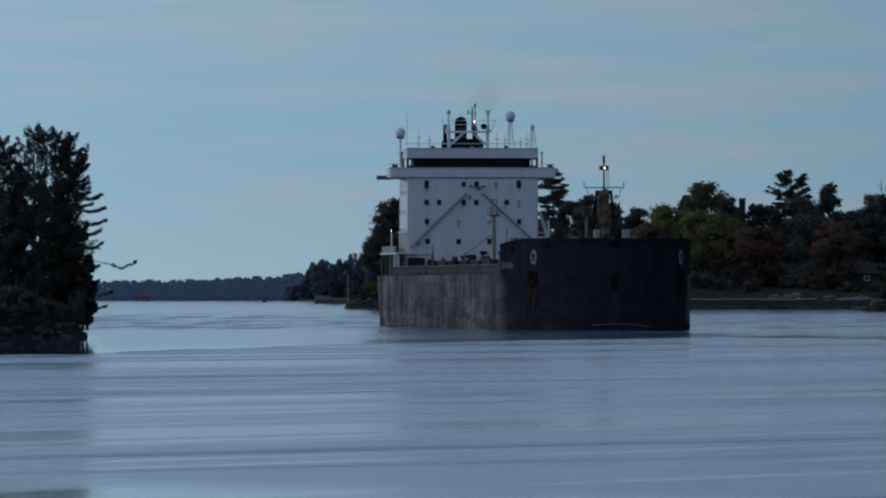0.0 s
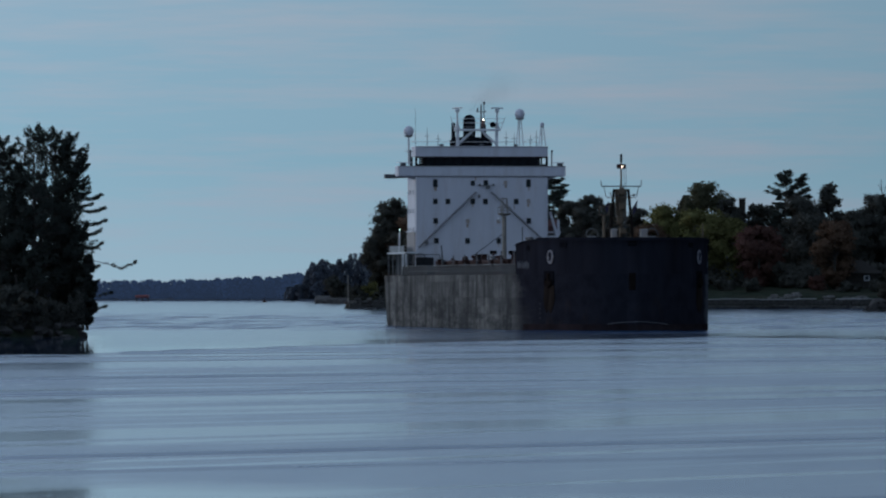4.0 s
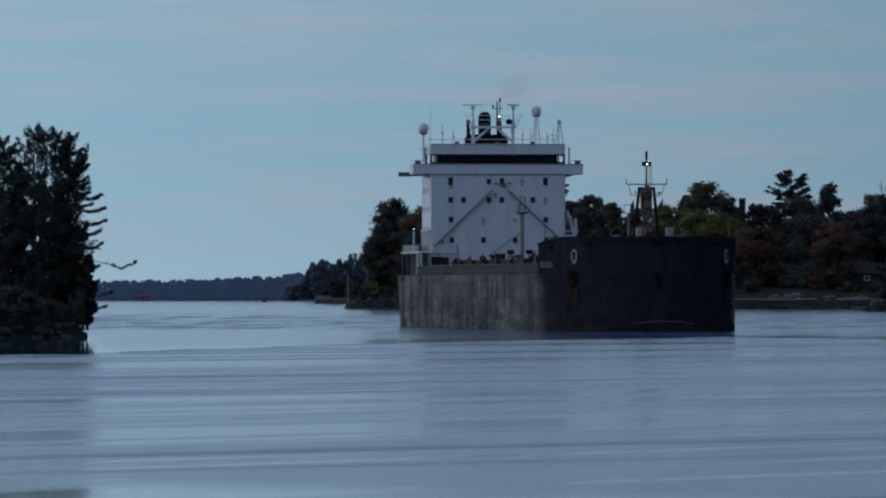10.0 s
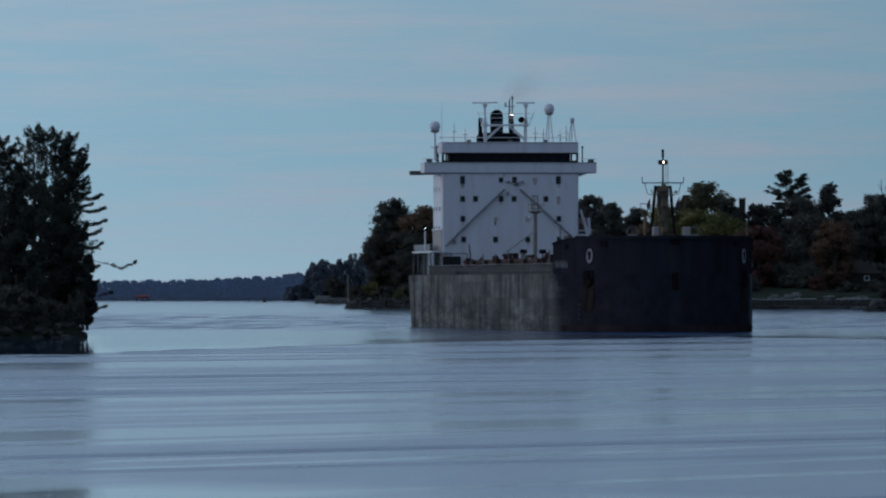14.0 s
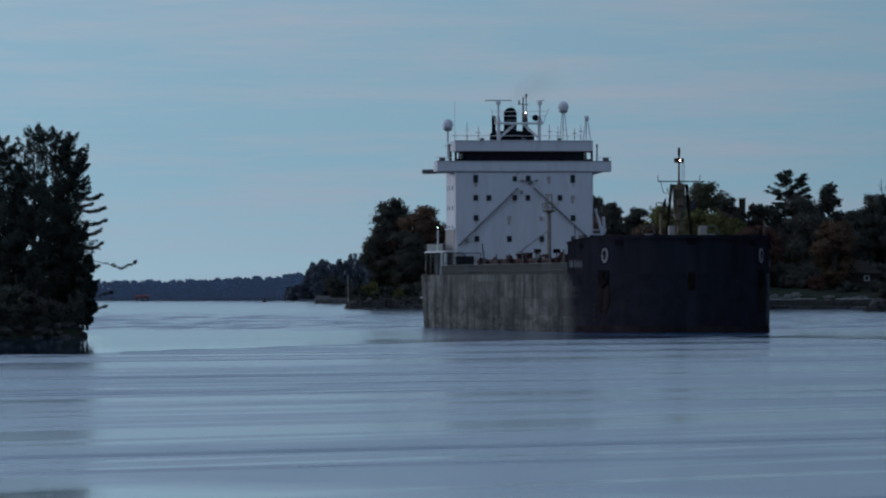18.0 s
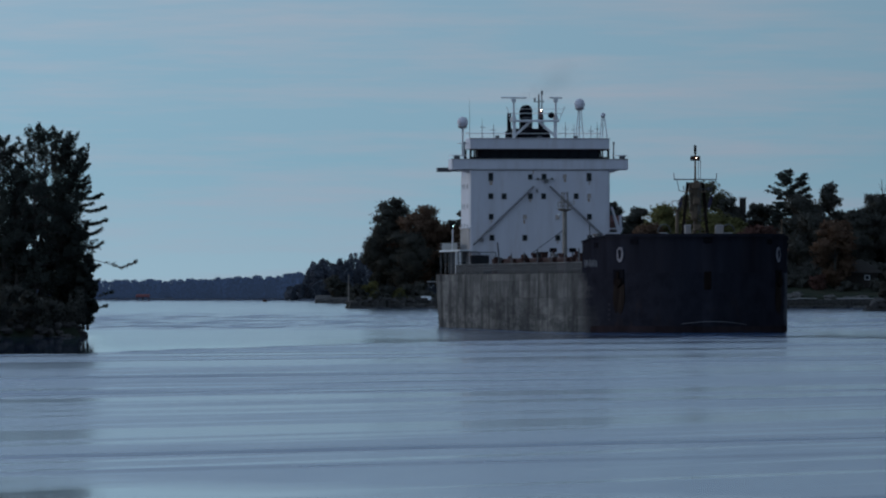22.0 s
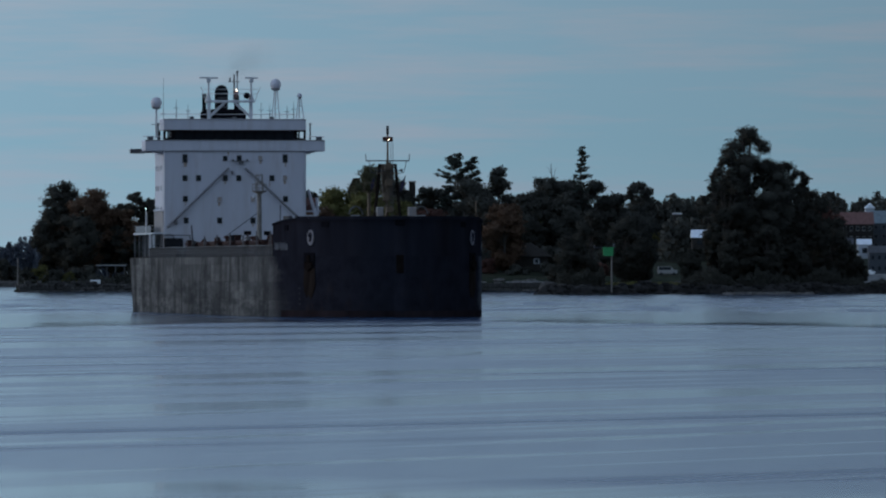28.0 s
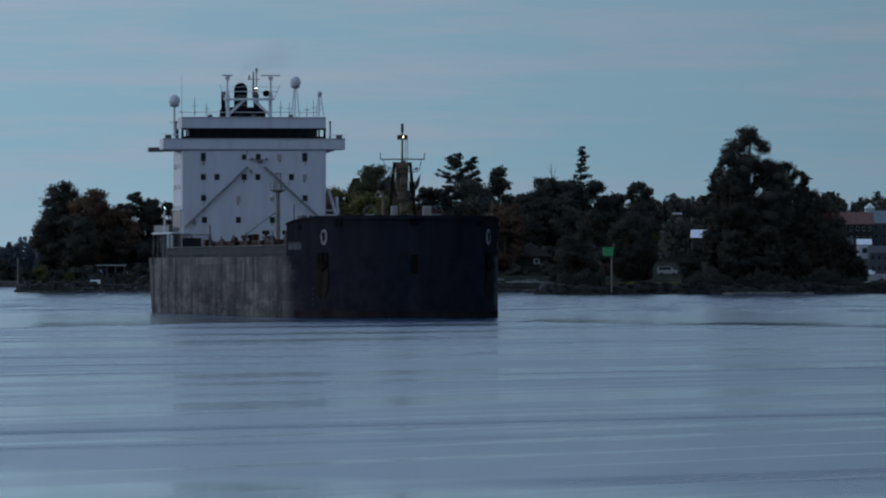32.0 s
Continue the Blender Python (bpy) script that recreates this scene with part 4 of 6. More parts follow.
# ---- the estate shore with the seawall ----
east_z = land("shore_ground_east", 24, 138, 2606, 2900, 3.1, 15.0, "dark lawn and wooded slope behind a seawall", 21, ragged=1.0, taper=0.03, rough=0.12, nu=140)
wall = empty("seawall", (0, 0, 0), "dark stone seawall with a pale coping along the estate shore", "wall", kind="structure")
rng = random.Random(4)
for z0, tall in ((-0.7, 1.7), (1.0, 1.3)):
    x = 26.0 + z0
    while x < 133:
        w = rng.uniform(1.1, 2.9)
        part("stone", Shape().box((x + w / 2, 2603.6 + rng.uniform(-0.15, 0.15), z0 + tall / 2), (w - 0.06, 2.4, tall - 0.05 + rng.uniform(-0.06, 0.04)), bevel=0.12), ROCK, wall)
        x += w
for k in range(22):
    x = 27 + k * 4.9
    if 95 < x < 99:
        continue
    part("coping", Shape().box((x + 2.45, 2603.5, 2.45 + rng.uniform(-0.12, 0.08)), (4.84, 2.8, 0.22), bevel=0.06), CONCRETE, wall)
boulders("lawn_rocks", 84.5, 92, 2607, 0, 26, 0.95, 8, "pale rocks on the lawn above the seawall", east_z, BANKROCK)
boulders("wall_rocks", 98, 108.5, 2603, 0, 46, 0.95, 18, "pale rocks piled beside the seawall's end", east_z, BANKROCK)
x = 27.0
while x < 131:
    w = rng.uniform(3.5, 8.0)
    part("footing", Shape().box((x + w / 2, 2601.9 + rng.uniform(-0.2, 0.2), 0.3 + rng.uniform(-0.12, 0.12)), (w - 0.1, 1.6, 0.6), bevel=0.12), rng.choice([ROCK, BANKROCK, POINTROCK]), wall)
    x += w + rng.choice((0.0, 0.0, 1.6))

EAST = (
    ("maple", 13.78, 7.89, 10, LEAF, 2665), ("maple", 15.78, 7.56, 10, LEAF, 2662), ("maple", 12.33, 8.33, 9, LEAF, 2672), ("maple", 19.11, 7.67, 9, LEAF, 2668), ("maple", 10.22, 7.11, 8, LEAF, 2668),
    ("white_pine", 11.33, 11.44, 6.8, PINE, 2700), ("maple", 14.50, 8.89, 10, LEAF, 2690), ("maple", 16.56, 8.22, 9, LEAF, 2680), ("maple", 18.22, 6.83, 9, LEAF, 2670),
    ("willow", 22.00, 7.89, 16, OLIVE, 2660), ("willow", 25.50, 7.44, 17, OLIVE, 2650), ("willow", 28.22, 6.56, 13, OLIVE, 2648), ("maple", 25.67, 10.22, 15, MOSS, 2705), ("maple", 27.89, 8.67, 9, LEAF, 2700), ("maple", 28.56, 7.89, 8, LEAF, 2702), ("maple", 30.61, 8.11, 6, LEAF, 2705),
    ("maple", 31.00, 5.89, 14, CRIMSON, 2640), ("maple", 38.44, 6.39, 13, AMBER, 2632), ("crooked_pine", 33.39, 11.22, 10.5, PINE, 2700), ("crooked_pine", 34.89, 10.89, 7, PINE, 2704), ("maple", 38.00, 10.06, 11, LEAF, 2705),
    ("maple", 34.50, 8.78, 16, LEAF, 2692), ("maple", 31.89, 7.89, 12, LEAF, 2710), ("maple", 36.44, 7.11, 14, LEAF, 2670), ("maple", 42.44, 9.00, 13, LEAF, 2690),
    ("maple", 40.89, 7.39, 12, LEAF, 2680), ("maple", 44.78, 8.67, 12, LEAF, 2690), ("white_pine", 45.61, 12.11, 2.6, PINE, 2680), ("maple", 47.33, 8.67, 11, LEAF, 2690),
    ("maple", 49.17, 7.39, 12, LEAF, 2700), ("maple", 51.78, 8.61, 9, LEAF, 2720), ("maple", 52.56, 7.11, 8, LEAF, 2720),
    ("maple", 45.00, 7.67, 12, LEAF, 2680), ("maple", 20.33, 6.00, 12, AMBER, 2650), ("maple", 29.22, 4.33, 12, LEAF, 2660), ("maple", 51.11, 5.44, 14, LEAF, 2690),
)
NAMES = {PINE: "dark pine with ragged limbs on the estate shore", LEAF: "dark green broadleaf tree on the estate shore", MOSS: "tall brownish green tree beside the stone house", OLIVE: "yellow-green rounded tree on the estate lawn",
         AMBER: "orange-brown autumn maple on the estate lawn", CRIMSON: "dull red autumn maple on the estate lawn"}
for k, (name, b, e, wide, mat, d) in enumerate(EAST):
    z0 = east_z(b * d / 1000, d) - 0.3
    if name == "crooked_pine":
        top_tree(white_pine, b, d, e, z0, name="pine", reach=wide * 0.58, label="dark old pine with layered ragged limbs", seed=100 + k, bare=0.38, whorls=17, leaf=0.25, dense=30, pad=0.95, lift=1.1, sway=1.2, lopsided=-0.2, brush=0.35, group="estate trees")
    elif name == "white_pine":
        top_tree(white_pine, b, d, e, z0, name=name, reach=wide, label=NAMES[mat], seed=100 + k, bare=0.3 if wide > 3 else 0.45, whorls=17 if wide > 3 else 19, leaf=0.32 if wide > 3 else 0.28, dense=34 if wide > 3 else 13, pad=1.25 if wide > 3 else 0.72, sway=-2.0 if wide > 3 else 1.4, lopsided=0.0 if wide > 3 else 0.35, group="estate trees")
    else:
        top_tree(broadleaf, b, d, e, z0, name=name, wide=wide, mat=mat, label=NAMES[mat], seed=100 + k, count=9000, leaf=0.29 + 0.008 * wide, low=0.08, lobes=34, spread=0.27, group="estate trees")

snag = empty("dead_tree", spot(43.1, 2690) + Vector((0, 0, east_z(43.1 * 2.69, 2690) - 0.3)), "bare dead tree standing over the estate wood", "tree")
part("trunk", Shape().tube((0, 0, -0.3), (0.3, 0, 20), 0.28, 0.16).tube((0.3, 0, 20), (-0.1, 0, 25.6), 0.16, 0.07), BARK, snag)
part("limb", Shape().tube((0.2, 0, 20.5), (1.3, 0, 24.3), 0.1, 0.04), BARK, snag)
part("limb", Shape().tube((0.1, 0, 22.5), (-1.0, 0, 24.6), 0.08, 0.03), BARK, snag)

fill = random.Random(77)
for k in range(34):
    b = fill.uniform(18, 52)
    d = fill.uniform(2720, 2790)
    low_gap = 4.6 if 23 < b < 31 else 6.2
    top_tree(broadleaf, b, d, fill.uniform(low_gap - 1.6, low_gap), east_z(b * d / 1000, d) - 0.3, name="maple", wide=fill.uniform(10, 16), mat=fill.choice([LEAF, LEAF, LEAF, OLIVE, AMBER]),
             label="dark leafy tree in the wood behind the estate", seed=300 + k, count=1800, leaf=0.8, low=0.0, group="estate wood")
for k in range(18):
    b = 24 + k * 1.62 + fill.uniform(-0.5, 0.5)
    d = fill.uniform(2622, 2650)
    top_tree(broadleaf, b, d, fill.uniform(-0.2, 2.4), east_z(b * d / 1000, d) - 0.3, name="shrub", wide=fill.uniform(4, 9), mat=fill.choice([LEAF, LEAF, LEAF, CRIMSON]),
             label="dark rounded shrub on the estate lawn", seed=360 + k, count=800, leaf=0.5, low=0.0, group="estate shrubs", lobes=8, trunk=False)

for b, e, wide, seed in ((39.33, 0.56, 5, 390), (40.50, 0.28, 4, 391), (42.56, 0.67, 5, 392)):
    top_tree(broadleaf, b, 2626, e, 3.2, name="shrub", wide=wide, mat=LEAF, label="dark shrub before the cottage wall", seed=seed, count=900, leaf=0.3, low=0.0, group="estate shrubs", lobes=9, trunk=False)

undergrowth("estate_bushes", 11, 52, 2640, 0, 7.0, "dark bushes under the estate trees", 8, LEAF, east_z, 34000, 0.36, 40)

manor = empty("stone_house", spot(26.56, 2725) + Vector((0, 0, 11)), "large dark stone house with steep slate roofs and chimneys", "house")
part("wall", Shape().box((0, 0, 4), (22, 10, 9), bevel=0.1), HOUSE, manor)
part("roof", Shape().prism([(-5.6, 8.4), (5.6, 8.4), (0.0, 12.6)], -11.5, 11.5, "x"), SLATE, manor)
part("gable_wall", Shape().prism([(-10.2, 8), (-6.4, 8), (-6.4, 19.2), (-8.0, 19.2), (-8.4, 18.4), (-10.2, 14.6)], -3, 3, "y"), HOUSE, manor)
for x, h in ((7.8, 18.2),):
    c = part("chimney", Shape().box((x, 0, h - 4), (1.7, 1.7, 8), bevel=0.05), HOUSE, manor)
    part("chimney_cap", Shape().box((x, 0, h + 0.1), (2.0, 2.0, 0.35), bevel=0.05), STONE, c)
cottage = empty("cottage", spot(40.44, 2640) + Vector((0, 0, 3.8)), "low dark cottage with a broad hipped roof", "house")
part("wall", Shape().box((0, 0, 2.6), (11.5, 6, 5.6), bevel=0.05), HOUSE, cottage)
part("roof", Shape().add([(-7.4, -4.2, 5.3), (7.4, -4.2, 5.3), (7.4, 4.2, 5.3), (-7.4, 4.2, 5.3), (-2.0, 0, 8.7), (2.0, 0, 8.7)], [(0, 1, 5, 4), (1, 2, 5), (2, 3, 4, 5), (3, 0, 4), (3, 2, 1, 0)]), HOUSE, cottage)
for x in (-3.2, 3.1):
    wf = part("window", Shape().box((x, -3.05, 4.1), (1.5, 0.16, 1.4), bevel=0.03), QUAY if x > 0 else HOUSE, cottage)
    part("pane", Shape().box((x, -3.16, 4.1), (0.9, 0.06, 0.9)), GLASS_DARK, wf)
part("door", Shape().box((0.2, -3.05, 1.05), (1.0, 0.12, 2.05)), SLATE, cottage)

# ---- the low point with the green marker ----
point_z = land("point_ground", 95.2, 225, 2305, 2420, 2.0, 2.6, "low grassy point with a dark rocky edge", 31, ragged=4, lean=1.0, taper=0.02, rough=0.4, mat=POINTROCK, nu=140)
boulders("point_rocks", 95.5, 190, 2301, 1.0, 420, 0.75, 9, "dark shore rocks along the low point", point_z, POINTROCK)
boulders("point_slabs", 138, 160, 2303, 1.0, 60, 0.9, 19, "paler flat rocks on the edge of the point", point_z, BANKROCK)
POINT = (
    (62.44, 14.00, 13.0, OAK, 0.55, 40, "tall oak crown standing over the point"), (62.89, 10.78, 22, OAK, 0.04, 36, "broad dark oak with a dense crown on the point"), (60.17, 10.11, 11, OAK, 0.06, 34, "dark broadleaf tree on the point"),
    (64.78, 10.67, 12, OAK, 0.05, 38, "dark broadleaf tree on the point"), (60.56, 11.22, 8, OAK, 0.3, 38, "dark broadleaf tree on the point"), (67.44, 9.67, 9, OAK, 0.05, 36, "dark broadleaf tree on the point"), (66.22, 10.56, 13, OAK, 0.05, 34, "dark broadleaf tree on the point"), (68.56, 7.78, 12, OAK, 0.04, 38, "dark broadleaf tree on the point"), (70.67, 5.00, 11, OAK, 0.02, 40, "dark leafy thicket at the end of the point"),
    (72.33, 2.44, 8, OAK, 0.0, 44, "dark leafy thicket at the end of the point"), (73.33, 0.89, 4.6, OAK, 0.0, 44, "dark leafy thicket at the end of the point"), (59.56, 4.33, 6, OAK, 0.0, 30, "dark bushy young tree on the point"), (57.00, 1.78, 6.5, OAK, 0.0, 28, "dark bushy young tree on the point"),
    (64.44, 4.33, 9, OAK, 0.0, 20, "dark broadleaf tree on the point"), (67.22, 2.67, 8, OAK, 0.0, 20, "dark broadleaf tree on the point"), (61.11, 3.78, 9, OAK, 0.0, 20, "dark broadleaf tree on the point"), (59.00, 8.89, 6, OAK, 0.0, 34, "dark broadleaf tree on the point"),
    (46.94, 5.72, 11, OAK, 0.02, 26, "dark shrubby tree near the green marker"), (45.00, 3.22, 8, OAK, 0.0, 22, "dark shrubby tree near the green marker"), (50.28, 5.17, 12, OAK, 0.0, 46, "dark shrubby tree near the green marker"),
    (51.94, 3.22, 7, OAK, 0.0, 50, "dark shrubby tree near the green marker"), (43.78, 0.44, 5, OAK, 0.0, 18, "low shrub at the tip of the point"),
)
for k, (b, e, wide, mat, low, back, label) in enumerate(POINT):
    x = b * 2.33
    d = 2305 + 1.0 * (x - 95.2) + back
    top_tree(broadleaf, b, d, e, 0.9, name="oak" if wide > 11 else "shrub_tree", wide=wide, mat=mat, label=label, seed=200 + k, count=int(4500 + wide * 850) if low < 0.5 else 9000, leaf=0.27, low=low, group="trees on the point", lobes=(60 if wide > 12 else 34) if low < 0.5 else 46, spread=0.25)

undergrowth("point_bushes", 43.61, 48.44, 2318, 12, 5.0, "dark bushes and weeds along the low point", 5, OAK, point_z, 8000, 0.2, 14)
undergrowth("point_grass", 48.44, 55.89, 2330, 18, 1.1, "low rough grass along the low point", 6, OLIVE, point_z, 7000, 0.14, 14)
undergrowth("point_thicket", 55.89, 73.89, 2348, 42, 5.5, "dark thicket along the low point", 15, OAK, point_z, 26000, 0.2, 14)

undergrowth("point_weeds", 73.61, 78.33, 2384, 12, 1.6, "low dark weeds on the end of the point", 16, OAK, point_z, 6000, 0.14, 12)

marker = empty("green_marker", spot(49.06, 2322) + Vector((0, 0, 0.4)), "green channel daymark box on a white post", "marker")
part("post", Shape().tube((0, 0, -0.8), (0, 0, 8.6), 0.2, 0.17, 10), CRANE, marker)
box = part("daymark", Shape().box((-0.8, 0, 9.35), (2.3, 1.2, 1.85), bevel=0.06), GREEN, marker, "bright green painted box")
part("lid", Shape().box((-0.7, 0, 10.35), (2.7, 1.4, 0.16), bevel=0.04), GREEN, box)
part("bracket", Shape().box((-3.1, 0, 10.3), (2.0, 0.15, 0.15)).tube((-4.0, 0, 10.2), (-4.0, 0, 10.9), 0.16), STEEL, marker)
part("lantern", Shape().lathe((0.5, 0, 10.5), [(0.25, 0), (0.25, 0.5), (0.1, 0.7)], 10), STEEL, marker)

# ---- the town behind the point ----
town_z = land("town_ground", 150, 420, 3250, 3700, 3.0, 20.0, "low wooded hillside behind the point", 41, ragged=3, taper=0.02)
woods("hillside_woods", 47.78, 83.33, 3420, ((47.78, 6.89), (55.56, 7.22), (68.89, 7.33), (71.39, 8.17), (72.22, 7.44), (75.56, 7.72), (83.33, 8.00)),
      "dark wooded hillside behind the town", 83, LEAF, trees=320, depth=150, leaf=1.0, wide=(6, 11), per=170, base=6)
woods("ridge_woods", 51.11, 59.44, 3400, ((51.11, 7.33), (53.89, 7.11), (55.56, 7.67), (56.78, 7.33), (59.44, 7.56)), "dark wood on the ridge behind the point", 85, LEAF, trees=90, depth=40, leaf=0.7, wide=(4, 7), per=260, base=14)
woods("marina_woods", 54.44, 58.89, 3330, ((52.78, 5.44), (58.89, 5.17)), "dark brown wood below the hillside", 84, LEAF, trees=26, depth=50, leaf=1.0, wide=(6, 10), per=170, base=2)


def house(name, b, d, z, wide, deep, tall, ridge, wall_mat, roof_mat, label, windows=3, gable=False, storeys=1, trim=None):
    h = empty(name, spot(b, d) + Vector((0, 0, z)), label, "house")
    part("wall", Shape().box((0, 0, tall / 2), (wide, deep, tall), bevel=0.05), wall_mat, h)
    o = 0.35
    if gable:
        r = Shape().prism([(-wide / 2 - o, tall - 0.1), (wide / 2 + o, tall - 0.1), (0, tall + ridge)], -deep / 2 - o, deep / 2 + o, "y")
    else:
        r = Shape().prism([(-deep / 2 - o, tall - 0.1), (deep / 2 + o, tall - 0.1), (0, tall + ridge)], -wide / 2 - o, wide / 2 + o, "x")
    part("roof", r, roof_mat, h)
    for s in range(storeys):
        for k in range(windows):
            x = (k + 0.5) / windows * wide - wide / 2
            zz = tall * (s + 0.55) / storeys
            wf = part("window", Shape().box((x, -deep / 2 - 0.04, zz), (wide / windows * 0.5, 0.14, tall / storeys * 0.45)), trim or wall_mat, h)
            part("pane", Shape().box((x, -deep / 2 - 0.13, zz), (wide / windows * 0.38, 0.06, tall / storeys * 0.36)), GLASS_DARK, wf)
    return h


house("town_house", 73.22, 3300, 14.0, 10.2, 8, 6.5, 3.9, HOUSE, REDROOF, "town house with a faded red roof", windows=5, storeys=2, trim=CONCRETE)
house("belfry", 74.50, 3320, 15.0, 3.0, 3.0, 10.9, 1.6, QUAY, TIN, "small white belfry behind the red roof", windows=1, gable=True)
house("apartment_house", 76.22, 3310, 12.0, 10.6, 9, 8.9, 4.1, BLUEGREY, TEAL, "grey apartment house under a blue-green roof", windows=4, storeys=3, trim=GREYRAIL)
house("boat_shed", 73.94, 3270, 9.3, 4.2, 6, 4.6, 1.7, QUAY, TIN, "white boat shed with a bright roof", windows=1)
house("boat_house", 75.39, 3262, 4.2, 6.4, 6, 7.0, 2.2, BLUEGREY, SLATE, "dark grey boat house at the marina", windows=3, storeys=2)
house("boat_house", 77.00, 3264, 4.2, 5.4, 6, 6.0, 2.2, BLUEGREY, SLATE, "dark grey boat house at the marina", windows=2, storeys=2)
house("lake_cottage", 72.06, 3285, 9.0, 5.0, 5, 5.0, 2.0, HOUSE, SLATE, "dark cottage among the trees above the marina", windows=2, storeys=1, trim=QUAY)
house("white_roofed_shed", 57.72, 3300, 12.6, 5.0, 5, 3.6, 2.5, HOUSE, TIN, "shed with a bright metal roof among trees", windows=1)
house("hill_house", 55.50, 3385, 19.5, 2.4, 4, 4.7, 0.5, HOUSE, CONCRETE, "small house with a pale roof high among the trees", windows=1)
top_tree(broadleaf, 70.44, 3285, 6.22, 12, name="maple", wide=10, mat=CRIMSON, label="dull red autumn maple beside the town houses", seed=401, count=2600, leaf=0.6, low=0.0)
top_tree(broadleaf, 71.56, 3275, 3.89, 9, name="maple", wide=8, mat=LEAF, label="dark tree among the town houses", seed=402, count=2200, leaf=0.5, low=0.0)
boat = empty("moored_boat", spot(74.61, 3238) + Vector((0, 0, 4.3)), "small white boat laid up on the quay", "boat")
part("hull", Shape().prism([(-1.3, 0.8), (-1.0, 0.0), (1.1, 0.0), (1.5, 0.85)], -0.6, 0.6, "y"), PALE, boat)
part("cabin", Shape().box((-0.2, 0, 1.05), (1.1, 0.9, 0.5), bevel=0.08), PALE, boat)
undergrowth("town_bushes", 66.67, 73.78, 3258, 0, 8.0, "dark bushes below the town", 11, LEAF, town_z, 3500, 0.6, 50)
# concrete block added in place of a pale strip of river water
quay = Shape().box((0, 0, 0), (46, 20, 5.2), bevel=0.2)
o = part("quay", quay, CONCRETE)
o.location = spot(80.00, 3244) + Vector((0, 0, -0.9))
tagged(o, "concrete block added as a quay in place of a pale strip of water", "quay", kind="structure")
van = empty("parked_van", spot(54.56, 3268) + Vector((0, 0, 1.2)), "long white van parked on the bank behind the point", "van")
van.location.z = town_z(van.location.x, 3268) + 0.05
van.scale = (1.29, 1.29, 1.29)
part("body", Shape().prism([(-2.4, 0.35), (2.4, 0.35), (2.4, 1.2), (1.5, 1.35), (0.9, 2.1), (-2.4, 2.1)], -0.95, 0.95, "y"), CONCRETE, van)
part("windscreen", Shape().box((-0.7, -0.97, 1.6), (3.1, 0.06, 0.7)), GLASS_DARK, van)
for x in (-1.6, 1.6):
    for y in (-0.9, 0.9):
        part("wheel", Shape().tube((x, y - 0.12, 0.32), (x, y + 0.12, 0.32), 0.33, n=14), BLACK, van)

# ---- the bulk carrier; its own space has the bow at -y and the starboard side at -x ----
ship = empty("bulk_carrier", (0, 0, 0), "dark blue bulk carrier with a white deckhouse aft", "ship")
BEAM = 11.8


def half(s):
    """Half the breadth of the hull at s metres forward of midships."""
    if s > 90:
        return BEAM * max(0.0, 1 - ((s - 90) / 20.0) ** 1.9) ** 0.5
    if s < -80:
        return BEAM - 1.2 * ((-80 - s) / 25.0) ** 2
    return BEAM


def outline(stations):
    right = [(half(s), -s) for s in stations]
    return right + [(-x, y) for x, y in reversed(right)]


STATIONS = [-105, -104, -98, -92, -86, -80, -60, -40, -20, 0, 20, 40, 60, 75, 80, 84, 86, 88, 90, 92, 94, 96, 98, 100, 102, 103.5, 105, 106.2, 107.2, 108, 108.7, 109.2, 109.55, 109.8, 109.95, 110]
FORE = [s for s in STATIONS if s >= 84]


def run_aft(s, z):
    """How much the hull draws in towards the waterline under the counter."""
    return 0.4 * max(0.0, (-70 - s) / 35.0) * (1 - max(0.0, z) / 7.2)


def skin(ring, levels, close_top=False, close_bottom=False, inset=None):
    s = Shape()
    n = len(ring)
    pts = [(x - math.copysign(run_aft(-y, z), x), y, z) for z in levels for x, y in ring]
    faces = [(k * n + i, k * n + (i + 1) % n, (k + 1) * n + (i + 1) % n, (k + 1) * n + i) for k in range(len(levels) - 1) for i in range(n)]
    if close_top:
        faces.append(tuple((len(levels) - 1) * n + i for i in range(n)))
    if close_bottom:
        faces.append(tuple(range(n - 1, -1, -1)))
    return s.add(pts, faces)


RING = outline(STATIONS)

hull = part("hull", skin(RING, [-3, 0, 1.3, 2.5, 4, 5.5, 7.2], False, True), SIDE, ship, "navy hull plating, streaked and weathered, sky sheen painted in as grey", True)
stem_ring = [(x * 1.001, y * 1.0006) for x, y in outline([q for q in STATIONS if q >= 92])]
part("boot_topping", skin(stem_ring, [-3.0, 0, 0.95]), BOOT, ship, "dull red paint band at the waterline", True)
deck = part("deck", Shape().prism([(x * 0.985, y * 0.995) for x, y in RING], 7.2, 7.26), RUST, ship, "red-brown deck plating")
fr = outline(FORE)


def bulwark(s):
    """Height of the bulwark's top, which rises towards the stem."""
    return 10.85 + 0.6 * min(1.0, max(0.0, (s - 84) / 14.0))


